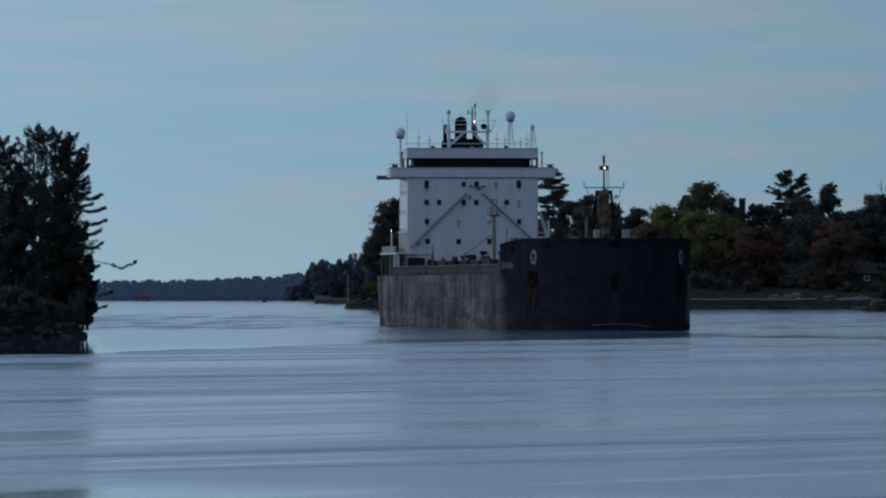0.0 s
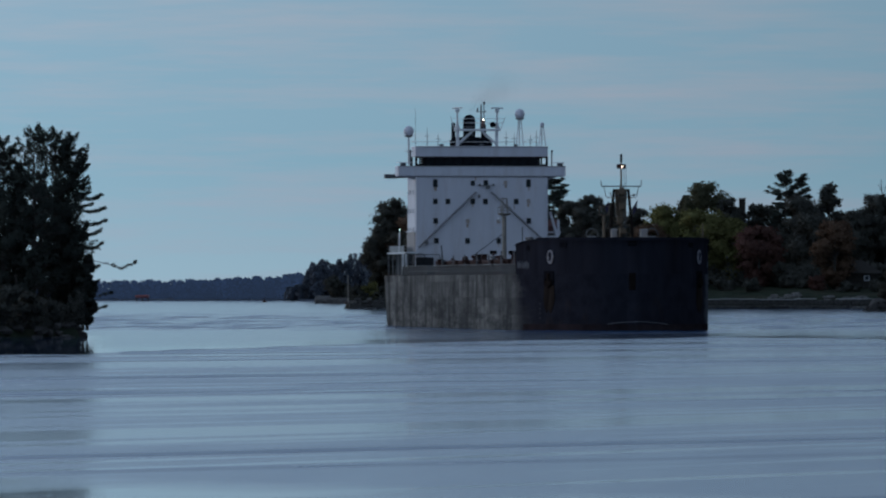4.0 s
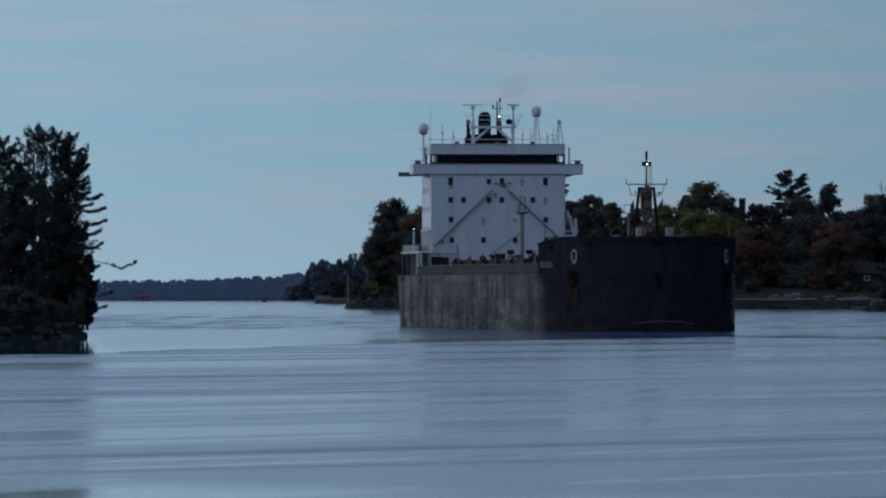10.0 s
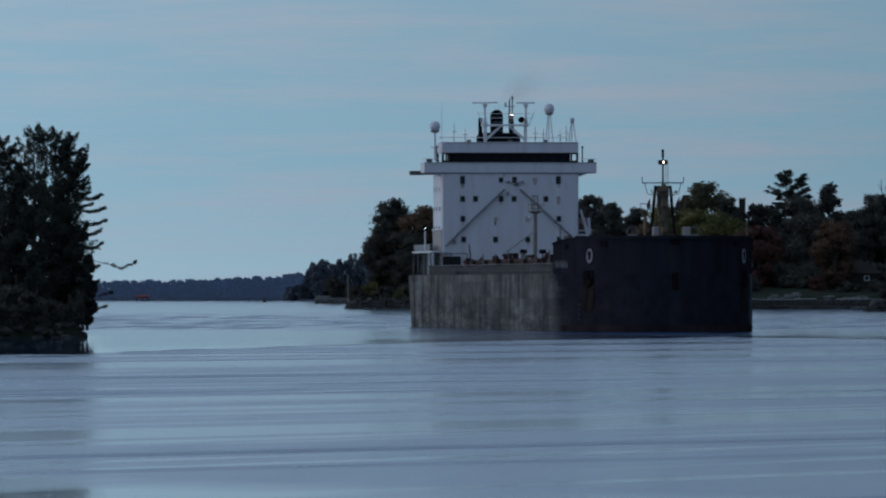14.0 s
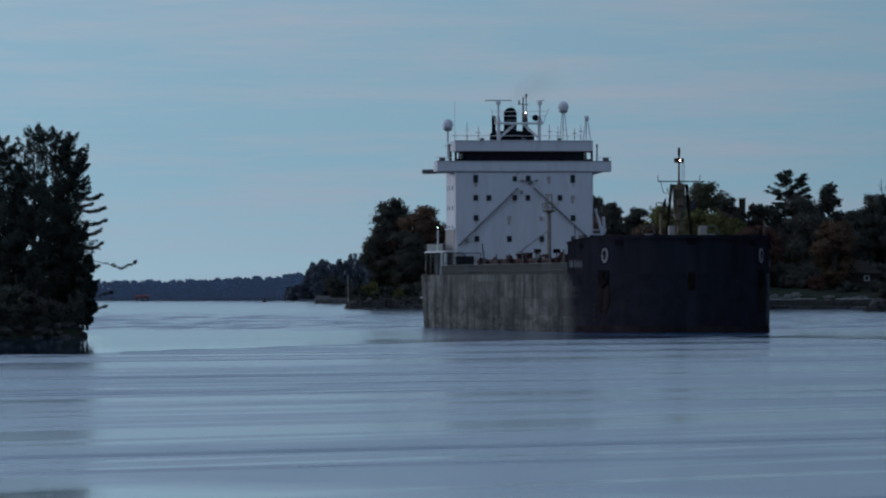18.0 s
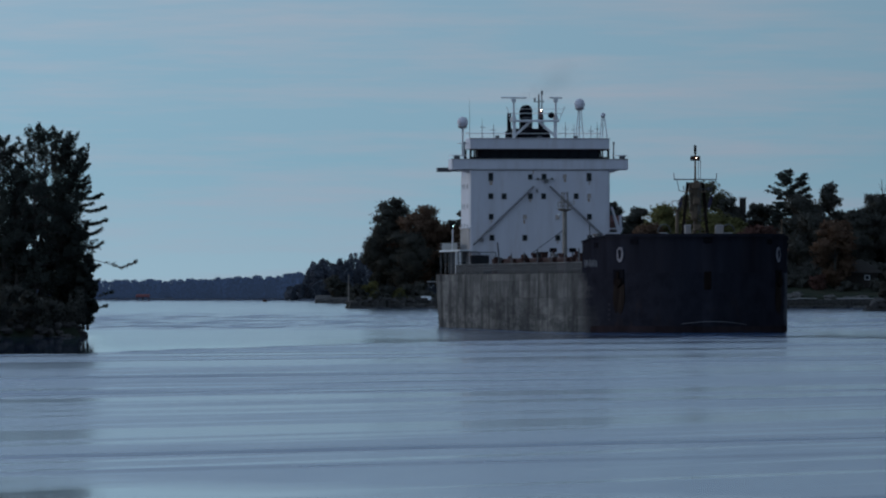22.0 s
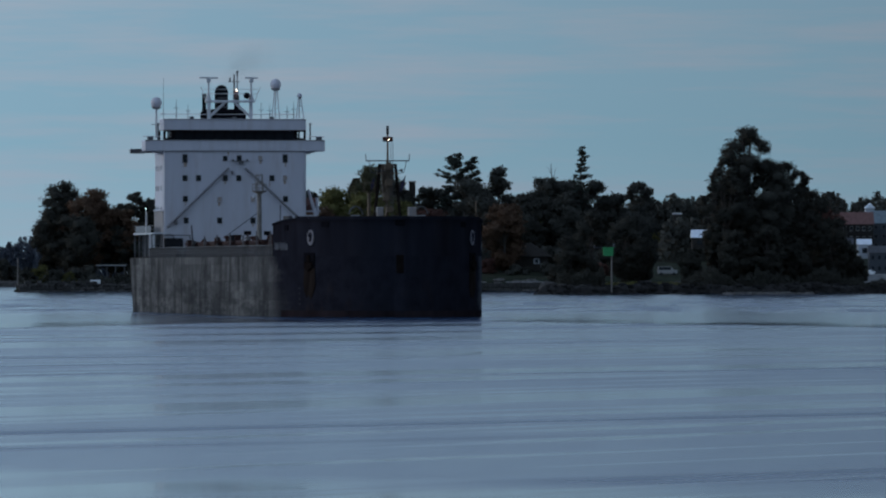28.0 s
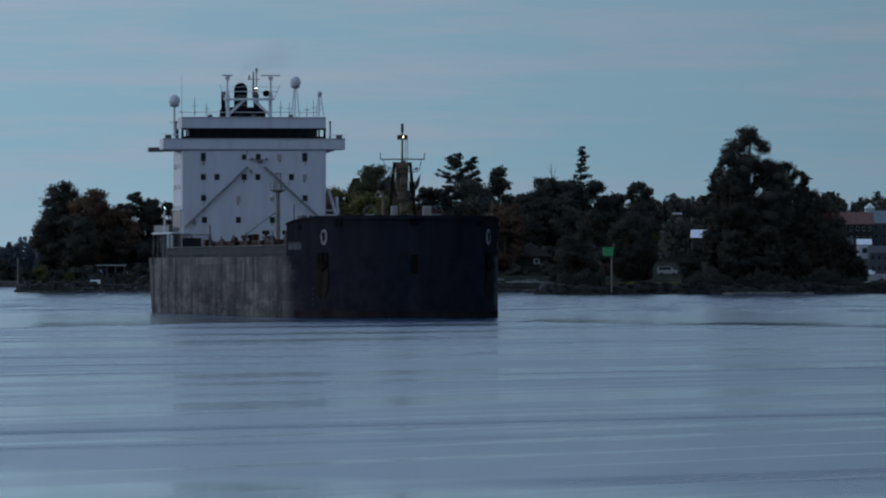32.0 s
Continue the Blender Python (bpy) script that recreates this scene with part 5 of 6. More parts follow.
fore = skin(fr, [7.2, 9.0, 11.45])
fore.v = [(x, y, bulwark(-y) if z > 11 else z) for x, y, z in fore.v]
part("forecastle", fore, NAVY, ship, "raised navy bow bulwark", True)
part("forecastle_deck", Shape().prism([(x * 0.97, y * 0.995) for x, y in fr], 10.2, 10.45), RUST, ship)
part("forecastle_bulkhead", Shape().box((0, -84.1, 8.75), (23.4, 0.3, 3.0)), NAVY, ship)
rail_cap = Shape()
front = [p for p in fr if p[1] <= -84]
for k, (x, y) in enumerate(front):
    for grow, z in ((0.989, -0.07), (1.011, -0.07), (1.011, 0.17), (0.989, 0.17)):
        rail_cap.v.append((x * grow, -84 + (y + 84) * grow, bulwark(-y) + z))
    if k:
        rail_cap.f += [(4 * k - 4 + a, 4 * k - 4 + (a + 1) % 4, 4 * k + (a + 1) % 4, 4 * k + a) for a in range(4)]
part("bulwark_cap", rail_cap, NAVY, ship)
# a step up in the bulwark round the stem
step = outline([s for s in STATIONS if s >= 98])
part("stem_bulwark", skin(step, [11.4, 11.8]), NAVY, ship, "", True)


def on_bow(s, side):
    """A point on the bow's side at s, and the heading of its outward normal about z."""
    w0, w1 = half(s - 0.4), half(min(110, s + 0.4))
    nx, ns = 0.8, w0 - w1
    k = math.hypot(nx, ns)
    nx, ns = nx / k, ns / k
    p = Vector((side * half(s), -s, 0))
    nrm = Vector((side * nx, -ns, 0))
    return p, nrm


def bow_plate(name, s, side, z, wide, tall, mat, label="", off=0.05, thick=0.08, shape=None, parent=None):
    """A flat plate laid on the bow's side, thick enough to stand proud of it."""
    p, nrm = on_bow(s, side)
    t = Vector((-nrm.y, nrm.x, 0))
    c = p + nrm * off + Vector((0, 0, z))
    sh = Shape()
    pts2 = shape or [(-wide / 2, -tall / 2), (wide / 2, -tall / 2), (wide / 2, tall / 2), (-wide / 2, tall / 2)]
    n = len(pts2)
    pts = [c + t * a + Vector((0, 0, b)) + nrm * q for q in (-thick, thick) for a, b in pts2]
    sh.add(pts, [(i, (i + 1) % n, n + (i + 1) % n, n + i) for i in range(n)] + [tuple(range(n - 1, -1, -1)), tuple(range(n, 2 * n))])
    return part(name, sh, mat, parent or ship, label)


ROUND = [(0.72 * math.cos(2 * math.pi * i / 18), 0.9 * math.sin(2 * math.pi * i / 18)) for i in range(18)]
BLOT = [(0.8 * p - 0.02, 0.95 * q + 0.05) for p, q in [(-0.4, -0.5), (0.1, -0.62), (0.45, -0.2), (0.52, 0.35), (0.1, 0.62), (-0.35, 0.48), (-0.55, 0.1), (-0.2, -0.05)]]
for side in (-1, 1):
    disc = bow_plate("emblem", 102.0, side, 9.35, 0, 0, MARK, "white round emblem with a dark shape", 0.1, 0.06, ROUND)
    bow_plate("emblem_shape", 102.0, side, 9.35, 0, 0, NAVY, "", 0.17, 0.03, BLOT, disc)
    # a flat plate; the recess's shade is its black colour
    bow_plate("anchor_pocket_shade", 101.6, side, 6.75, 2.4, 1.7, BLACK, "flat black plate drawn for the shaded anchor recess", 0.03, 0.06)
    bow_plate("anchor", 101.6, side, 6.5, 0, 0, ANCHOR, "rust-brown anchor", 0.15, 0.12, [(-0.9, -0.6), (0, -1.0), (0.9, -0.6), (0.8, 0.1), (0.3, -0.2), (0.25, 0.8), (-0.25, 0.8), (-0.3, -0.2), (-0.8, 0.1)])
    bow_plate("rust_streak", 101.6, side, 4.4, 0, 0, STREAK, "brown rust run below the anchor", 0.0, 0.03, [(-1.2, -1.3), (-0.7, -2.0), (-0.2, -1.6), (0.35, -2.2), (0.9, -1.5), (1.35, -0.6), (1.25, 1.6), (-1.15, 1.6), (-1.4, -0.2)])
    for z in (1.7, 2.3, 2.9, 3.5):
        bow_plate("draught_mark", 99.2, side, z, 0.3, 0.18, FADED, "", 0.0, 0.025)
    for k in range(12):
        s = 86.3 + k * 0.72 + (0.7 if k > 5 else 0)
        bow_plate("name_bar", s if side < 0 else 95.6 - k * 0.55, side, 8.35 + (0.08, 0, -0.05)[k % 3], (0.26, 0.2, 0.3)[k % 3], (0.8, 0.95, 0.7)[k % 3], LETTER, "", 0.0, 0.025)
    for k, s in enumerate((95, 104.5)):
        bow_plate("fairlead", s, side, 10.5 if k == 0 else 10.85, 1.3, 0.6, BLACK, "", 0.06, 0.05)
# no hollow here: near-black colour stands for the shade in the recess
part("stem_recess_shade", Shape().box((0.0, -109.95, 6.3), (0.9, 0.2, 2.2), bevel=0.1), ANCHOR, ship, "near-black box drawn for the shaded recess at the stem")
part("stem_fairlead", Shape().box((0, -109.98, 11.0), (1.1, 0.3, 0.6), bevel=0.1), BLACK, ship)

# hatches along the deck
for k in range(9):
    s0 = -58 + k * 15.6
    hatch = part("hatch_coaming", Shape().box((0, -(s0 + 5.6), 8.0), (15.5, 11.2, 1.5), bevel=0.08), RUST, ship)
    for j in (-1, 1):
        part("hatch_cover", Shape().box((j * 3.95, -(s0 + 5.6), 9.0), (7.7, 11.6, 0.55), bevel=0.12), RUST, hatch)
    gear = random.Random(500 + k)
    if k < 8:
        y = -(s0 + 13.3)
        part("deck_locker", Shape().box((gear.uniform(3, 7), y, 8.2 + gear.uniform(-0.3, 0.3)), (gear.uniform(1.4, 2.6), 2.0, 2.0), bevel=0.1), STEEL, ship)
        for w in (-8.6, -6.4, -1.0, 2.0):
            if gear.random() < 0.7:
                x, h, r = w + gear.uniform(-0.7, 0.7), gear.uniform(1.6, 2.6), gear.uniform(0.2, 0.34)
                part("vent", Shape().tube((x, y, 7.2), (x, y, 7.2 + h), r, n=10).tube((x, y, 7.2 + h - 0.1), (x, y, 7.45 + h), r * 1.7, r * 1.5, 12), gear.choice([RUST, STEEL, RUST]), ship)
        part("winch", Shape().tube((-4.6, y, 8.4), (-2.4, y, 8.4), 0.7, n=12).box((-3.5, y, 7.6), (2.8, 1.6, 0.9)), RUST, ship)
        part("deck_pipe", Shape().path([(-9.8, y + 6, 7.9), (-9.8, y - 7, 7.9)], 0.14), RUST, ship)
        part("hatch_post", Shape().tube((-8.4, y - 1.5, 7.2), (-8.4, y - 1.5, 9.6 + gear.uniform(0, 0.8)), 0.09), STEEL, ship)
        for j in range(6):
            x, h, w = gear.uniform(-10, 9), gear.uniform(1.6, 3.0), gear.uniform(0.35, 1.1)
            yy = y + gear.uniform(-1.2, 1.2)
            kind = gear.choice(("pump_box", "hose_post", "valve_stand"))
            if kind == "pump_box":
                part(kind, Shape().box((x, yy, 7.2 + h * 0.5), (w, 0.8, h), bevel=0.1).box((x, yy, 7.2 + h), (w * 1.15, 0.95, 0.12)), gear.choice([RUST, RUST, DARK]), ship)
            elif kind == "hose_post":
                part(kind, Shape().tube((x, yy, 7.2), (x, yy, 7.6 + h), 0.09).tube((x - 0.25, yy, 7.5 + h), (x + 0.3, yy, 7.7 + h), 0.12), gear.choice([RUST, STEEL]), ship)
            else:
                part(kind, Shape().lathe((x, yy, 7.2), [(0.3, 0), (0.25, h * 0.6), (0.5, h * 0.7), (0.5, h * 0.8), (0.2, h)], 10), gear.choice([RUST, DARK, RUST]), ship)
        part("spare_gear", Shape().box((gear.uniform(-8, -5), y + gear.uniform(-0.6, 0.6), 7.9), (1.6, 1.2, 1.4), bevel=0.15), RUST, ship)
# deck-side rails
post = part("rail_post", Shape().box((-11.7, 66, 7.85), (0.12, 0.22, 1.3)), GREYRAIL, ship)
for k in range(60):
    for x in (0, 23.4):
        if k or x:
            again(post, (x, -k * 2.5, 0))
for x in (-11.62, 11.62):
    for z in (7.75, 8.1, 8.5):
        part("rail", Shape().tube((x, 66, z), (x, -83.6, z), 0.05, n=6), GREYRAIL, ship)
    for y0, y1 in ((66, 32), (15, -55), (-65, -83.6)):
        part("side_bulwark", Shape().box((x, (y0 + y1) / 2, 7.78), (0.08, abs(y1 - y0), 1.16)), SHEER, ship, "pale chipped bulwark plate along the deck")
        part("bulwark_rail", Shape().box((x, (y0 + y1) / 2, 8.42), (0.3, abs(y1 - y0), 0.08), bevel=0.03), SHEER, ship)

# deckhouse
tower = part("deckhouse", Shape().box((0, 76, 14.3), (18.9, 12, 14.2), bevel=0.12), WHITE, ship, "tall flat-fronted white deckhouse")
FACE = 69.97


def port_light(w, z, wide, tall, mat=GLASS_DARK):
    f = part("window", Shape().box((w, FACE, z), (wide + 0.2, 0.1, tall + 0.2), bevel=0.03), BOOM if mat is GLASS_DARK else WHITE, tower)
    part("pane", Shape().box((w, FACE - 0.06, z), (wide + 0.08, 0.05, tall + 0.08)), mat, f)


ROWS = ((20.35, (-6.65, 0.55, 6.65), 0.5, 0.95), (17.75, (-6.65, -4.85, -1.3, 0.5, 4.9), 0.5, 0.62), (15.0, (-6.6, 6.7), 0.5, 0.62), (12.15, (-6.5, -2.05, 2.4, 6.75), 0.5, 0.62))
for z, ws, wd, tl in ROWS:
    for w in ws:
        port_light(w, z, wd, tl * (0.75 if abs(w) < 1 and z > 20 else 1))
for w, z in ((3.35, 20.4), (6.65, 17.8), (-2.05, 14.95), (2.35, 14.95), (-1.3, 20.35)):
    port_light(w, z, 0.45, 0.55, CREAM if w != -1.3 else GLASS_DARK)
for k in range(5):                                    # side windows
    for y in (73, 77, 80):
        f = part("window", Shape().box((-9.47, y, 11 + k * 2.7), (0.1, 0.6, 0.75)), WHITE, tower)
        part("pane", Shape().box((-9.53, y, 11 + k * 2.7), (0.05, 0.45, 0.6)), GLASS_DARK, f)
part("stay", Shape().tube((-0.85, 69.6, 19.1), (-9.1, 69.5, 11.2), 0.15), BOOM, tower, "slanting grey pipe across the front")
part("stay", Shape().tube((1.3, 69.6, 19.1), (9.0, 69.5, 12.0), 0.15), BOOM, tower, "slanting grey pipe across the front")
part("front_lamp_bar", Shape().box((0.6, 69.7, 20.0), (2.6, 0.12, 0.1)).box((0.8, 69.7, 19.75), (0.6, 0.2, 0.4)).box((-0.3, 69.7, 20.1), (0.25, 0.2, 0.3)).box((1.6, 69.7, 20.1), (0.25, 0.2, 0.3)), GREYRAIL, tower)

RUNS = material("thin_rust_runs", (0.30, 0.22, 0.17), 0.7, vary=0.3, scale=2)
for w, z, wd, tl in ((-6.62, 19.5, 0.42, 0.55), (3.4, 19.85, 0.3, 0.4), (6.7, 19.55, 0.16, 0.6), (-1.3, 17.15, 0.2, 0.4), (6.62, 17.2, 0.3, 0.45), (-2.1, 14.3, 0.28, 0.5), (-6.55, 14.4, 0.14, 0.5), (2.4, 11.55, 0.16, 0.45), (-0.9, 21.0, 0.2, 0.5), (4.6, 16.9, 0.14, 0.6)):
    part("rust_run", Shape().box((w, 69.99, z), (wd, 0.03, tl), bevel=0.012), RUNS, tower)
# this strip draws the bridge wing's shadow line on the front
part("bridge_shadow_strip", Shape().box((0, 69.95, 21.26), (18.7, 0.1, 0.12)), BOOM, tower, "grey strip drawn for the shadow line under the bridge")
for z in (18.9, 16.2, 13.5, 10.8):                    # the weld of each storey shows faintly
    part("weld_line", Shape().box((0, 69.99, z), (18.5, 0.035, 0.05)), WHITE, tower)
part("front_pipe", Shape().path([(8.9, 69.85, 7.3), (8.9, 69.85, 12.6), (9.2, 69.85, 12.9), (9.2, 69.85, 21.2)], 0.06), WHITE, tower)
part("lower_panel", Shape().box((-9.5, 76, 11.9), (0.14, 11.6, 3.0), bevel=0.04), DIRTY, tower, "dirty rust-stained panel low on the side")
part("lower_sill", Shape().box((-9.56, 76, 13.5), (0.3, 11.9, 0.18), bevel=0.04), WHITE, tower)
part("junction_box", Shape().box((-7.9, 69.75, 11.9), (0.5, 0.35, 0.6), bevel=0.05), BOOM, tower)
part("junction_box", Shape().box((-0.4, 69.75, 18.5), (0.3, 0.35, 0.5), bevel=0.05), BOOM, tower)
part("door", Shape().box((4.4, 69.93, 8.6), (0.95, 0.12, 2.0), bevel=0.05), CREAM, tower)

bridge = part("bridge_wing", Shape().box((0, 72.2, 22.05), (23.9, 4.6, 1.5), bevel=0.1), WHITE, ship, "white bridge wing across the full beam")
for sd in (-1, 1):
    part("wing_bracket", Shape().prism([(sd * 9.4, 21.4), (sd * 11.3, 21.4), (sd * 9.4, 20.8)], 71, 73.2, "y"), WHITE, bridge)
    part("wing_rail", Shape().path([(sd * 9.6, 70.1, 23.25), (sd * 11.8, 70.1, 23.25), (sd * 11.8, 74.2, 23.25)], 0.05), RAILING, bridge)
    part("wing_lamp", Shape().box((sd * 11.2, 70.3, 23.0), (0.8, 0.5, 0.5), bevel=0.1), STEEL, bridge)
    part("wing_post", Shape().tube((sd * 10.1, 71, 22.8), (sd * 10.1, 71, 24.9), 0.09).box((sd * 10.1, 71, 24.9), (0.25, 0.25, 0.3)), STEEL, bridge)
part("platform_end", Shape().box((-12.05, 79.5, 21.4), (1.9, 1.6, 0.6), bevel=0.05).box((-10.4, 79.5, 21.3), (2.0, 0.4, 0.3)), STEEL, bridge, "grey platform jutting out beside the deckhouse")

wheelhouse = part("wheelhouse", Shape().box((0, 73.9, 24.85), (18.7, 7.0, 1.5), bevel=0.08), WHITE, ship, "white wheelhouse roof over a band of dark windows")
part("roof_band", Shape().box((0, 70.35, 24.78), (18.9, 0.25, 1.5), bevel=0.05), WHITE, wheelhouse)
# near-black block: the dark of the unlit room put into its colour
part("inner_wall", Shape().box((0, 74.6, 23.45), (16.2, 3.4, 1.35)), DARK, wheelhouse)
for k in range(15):
    w = -9.3 + k * 18.6 / 14
    part("mullion", Shape().box((w, 70.55, 23.45), (0.12, 0.16, 1.35)), BLACK, wheelhouse)
for w in (-9.3, -8.15, 8.15, 9.3):
    part("mullion", Shape().box((w, 77.2, 23.45), (0.2, 0.2, 1.35)), BLACK, wheelhouse)
pane = part("pane", Shape().box((-7.31, 70.6, 23.45), (1.22, 0.05, 1.3), rx=0.16), GLASS_DARK, wheelhouse)
for k in range(1, 12):
    again(pane, (k * 18.6 / 14, 0, 0))
for sd in (-1, 1):
    part("end_frame", Shape().box((sd * 9.32, 70.5, 23.45), (0.3, 0.2, 1.35)).box((sd * 8.2, 70.5, 23.45), (0.3, 0.2, 1.35)).box((sd * 8.75, 70.5, 24.0), (1.0, 0.2, 0.2)).box((sd * 8.75, 70.5, 22.95), (1.0, 0.2, 0.2)), BLACK, wheelhouse)
part("sill_band", Shape().box((0, 70.5, 22.85), (18.8, 0.3, 0.12)), BLACK, wheelhouse)

part("roof_trim", Shape().box((0, 70.2, 24.07), (18.95, 0.08, 0.12)), RUST, wheelhouse, "red-brown line along the foot of the roof")
part("roof_edge", Shape().box((0, 70.22, 25.5), (19.0, 0.12, 0.1)), DIRTY, wheelhouse)
part("wing_edge", Shape().box((0, 69.88, 22.75), (23.9, 0.1, 0.1)), DIRTY, bridge)

# roof gear
gantry = part("radar_gantry", Shape().box((0, 76.5, 28.0), (6.6, 1.4, 0.3), bevel=0.05).box((-2.8, 76.5, 26.8), (0.42, 0.42, 2.4)).box((2.8, 76.5, 26.8), (0.42, 0.42, 2.4))
              .tube((-0.6, 76.5, 27.9), (-2.7, 76.5, 26.0), 0.17).tube((0.6, 76.5, 27.9), (2.7, 76.5, 26.0), 0.17), RAILING, ship, "pale grey gantry that carries the radars")
for w in (-2.85, 2.85):
    part("radar_post", Shape().tube((w, 76.5, 28.1), (w, 76.5, 29.0), 0.42, 0.14, 10).tube((w, 76.5, 28.9), (w, 76.5, 30.9), 0.13, n=8).box((w, 76.5, 30.75), (0.6, 0.5, 0.5), bevel=0.08), RAILING, gantry)
part("gantry_rail", Shape().path([(-3.3, 75.9, 28.1), (-3.9, 75.9, 29.9)], 0.05).path([(3.3, 75.9, 28.1), (4.0, 75.9, 29.9)], 0.05).path([(-3.5, 75.9, 29.0), (3.6, 75.9, 29.0)], 0.045).path([(-3.5, 75.9, 29.6), (3.7, 75.9, 29.6)], 0.035), RAILING, gantry)
signal = part("signal_mast", Shape().tube((0.55, 76.3, 28), (0.55, 76.3, 31.6), 0.16, 0.09, 8).box((0.55, 76.3, 30.6), (1.5, 0.1, 0.1)).tube((0.95, 76.2, 28), (0.95, 76.2, 32), 0.07).box((0.95, 76.2, 31.8), (0.26, 0.26, 0.5)).box((0.0, 76.3, 30.9), (0.2, 0.2, 0.45)), STEEL, gantry)
part("masthead_light", Shape().ball((0.85, 76.0, 29.45), 0.085), LIT, signal, "lit white masthead light")
part("lamp_backing", Shape().box((0.85, 76.25, 28.9), (0.5, 0.12, 0.9)), REDROOF, signal)
part("search_light", Shape().tube((2.2, 75.8, 28.75), (2.2, 76.3, 28.75), 0.42, n=14), BLACK, gantry)
scanners = []
for w, ln in ((-2.85, 3.7), (2.85, 2.6)):
    scanners.append(part("radar_scanner", Shape().box((w, 76.5, 31.12), (ln, 0.22, 0.2), bevel=0.04), RAILING, ship, "pale bar of a turning radar"))
funnel = part("funnel", Shape().box((0.3, 88, 19.2), (5.6, 6.0, 15.8), bevel=0.4), BLACK, ship, "black funnel casing behind the deckhouse")
arch = [(0.78 * math.cos(a), 29.4 + 0.95 * math.sin(a)) for a in (math.pi * i / 10 for i in range(11))] + [(-0.78, 26), (0.78, 26)]
part("uptake", Shape().prism(arch, 86.5, 88.5, "y"), BLACK, funnel)
for k in range(4):
    part("louvre", Shape().box((0, 86.42, 27.4 + k * 0.6), (1.3, 0.12, 0.16)), STEEL, funnel)
part("exhaust_pipe", Shape().tube((-2.4, 86.5, 26), (-2.4, 86.5, 29.2), 0.28, n=10), BLACK, funnel)
part("exhaust_pipe", Shape().tube((2.0, 87, 26), (2.0, 87, 28.9), 0.36, n=10), BLACK, funnel)
for w, y, z, r, top in ((-10.1, 73.5, 23.0, 0.74, 27.75), (6.0, 75.5, 25.7, 0.72, 30.25), (9.15, 75.0, 25.7, 0.32, 28.75)):
    dome = part("radome_stand", (Shape().tube((w, y, z), (w, y, top - r * 0.7), 0.14).box((w, y, z + 1.9), (1.3, 1.0, 0.08)) if z < 24 else
                                 Shape().tube((w - 0.5, y - 0.4, z), (w - 0.16, y, top - r * 0.7), 0.07).tube((w + 0.5, y - 0.4, z), (w + 0.16, y, top - r * 0.7), 0.07).tube((w, y + 0.5, z), (w, y + 0.1, top - r * 0.7), 0.07)
                                 .box((w, y, z + (top - z) * 0.3), (0.85, 0.06, 0.06)).box((w, y, z + (top - z) * 0.55), (0.6, 0.06, 0.06))), RAILING, ship)
    part("radome", Shape().ball((w, y, top), r, 1.05).lathe((w, y, top - r * 1.1), [(r * 0.5, 0), (r * 0.75, r * 0.35)], 12), WHITE, dome, "white radar dome", True)
    part("radome_base", Shape().lathe((w, y, top - r * 1.18), [(r * 0.35, 0), (r * 0.8, r * 0.2), (r * 0.84, r * 0.42), (r * 0.7, r * 0.5)], 14), BOOM, dome, "grey base of the dome")
part("whip_aerial", Shape().tube((-9.1, 74, 25.6), (-9.1, 74, 31.0), 0.035, 0.015, 6), STEEL, ship)
for w, y, lo, hi in ((-7.4, 74, 25.7, 28.2), (-5.8, 74.5, 25.7, 27.5), (5.0, 73.5, 25.7, 27.6), (7.2, 72.5, 25.7, 27.3), (8.4, 75.5, 25.7, 27.9), (3.9, 74, 25.7, 27.8)):
    part("aerial", Shape().tube((w, y, lo), (w, y, hi), 0.06, 0.025, 6).box((w, y, lo + (hi - lo) * 0.55), (0.7 if hi < 30 else 0.1, 0.05, 0.06)), STEEL, ship)
for w in (-5.7, 0.0, 4.9):
    part("roof_lamp", Shape().box((w, 70.6, 25.75), (0.6, 0.35, 0.3), bevel=0.06), STEEL, ship)
part("roof_rail", Shape().path([(-9.3, 72, 26.3), (-9.3, 77, 26.3)], 0.05).path([(-9.3, 77, 26.3), (9.3, 77, 26.3)], 0.05), RAILING, ship)

# the open side gallery by the deckhouse and the stern
gallery = part("side_gallery", Shape().box((-9.9, 83, 10.45), (2.0, 28, 0.22)), RAILING, ship, "pale open gallery beside the deckhouse")
for y in (69.4, 72.5, 76, 80, 85, 90, 96.5):
    part("gallery_post", Shape().box((-10.75, y, 8.8), (0.2, 0.2, 3.2)), GREYRAIL, gallery)
# the shade inside the gallery is painted as this near-black wall
part("gallery_wall", Shape().box((-9.35, 84, 8.85), (0.3, 25, 3.0)), DARK, gallery)
for z in (11.0, 11.45):
    part("gallery_rail", Shape().path([(-10.8, 69.2, z), (-10.8, 96.8, z)], 0.05), GREYRAIL, gallery)
for y, z, tall in ((71.2, 8.75, 2.9), (78, 8.75, 2.9), (87, 8.75, 2.9)):
    part("gallery_bulkhead", Shape().box((-9.9, y, z), (1.5, 0.15, tall), bevel=0.03), DIRTY, gallery)
for y in (69.3, 74.2):
    part("pale_post", Shape().box((-10.85, y, 8.85), (0.28, 0.28, 3.2), bevel=0.04), RAILING, gallery)
part("gallery_pipe", Shape().path([(-8.2, 69.0, 7.2), (-8.2, 69.0, 9.9), (-8.5, 69.0, 10.25), (-9.3, 69.0, 10.3)], 0.13), BOOM, gallery)
part("rail_screen", Shape().box((-10.8, 84, 11.05), (0.06, 21, 0.9)), STEEL, gallery, "dark netting on the gallery rail")
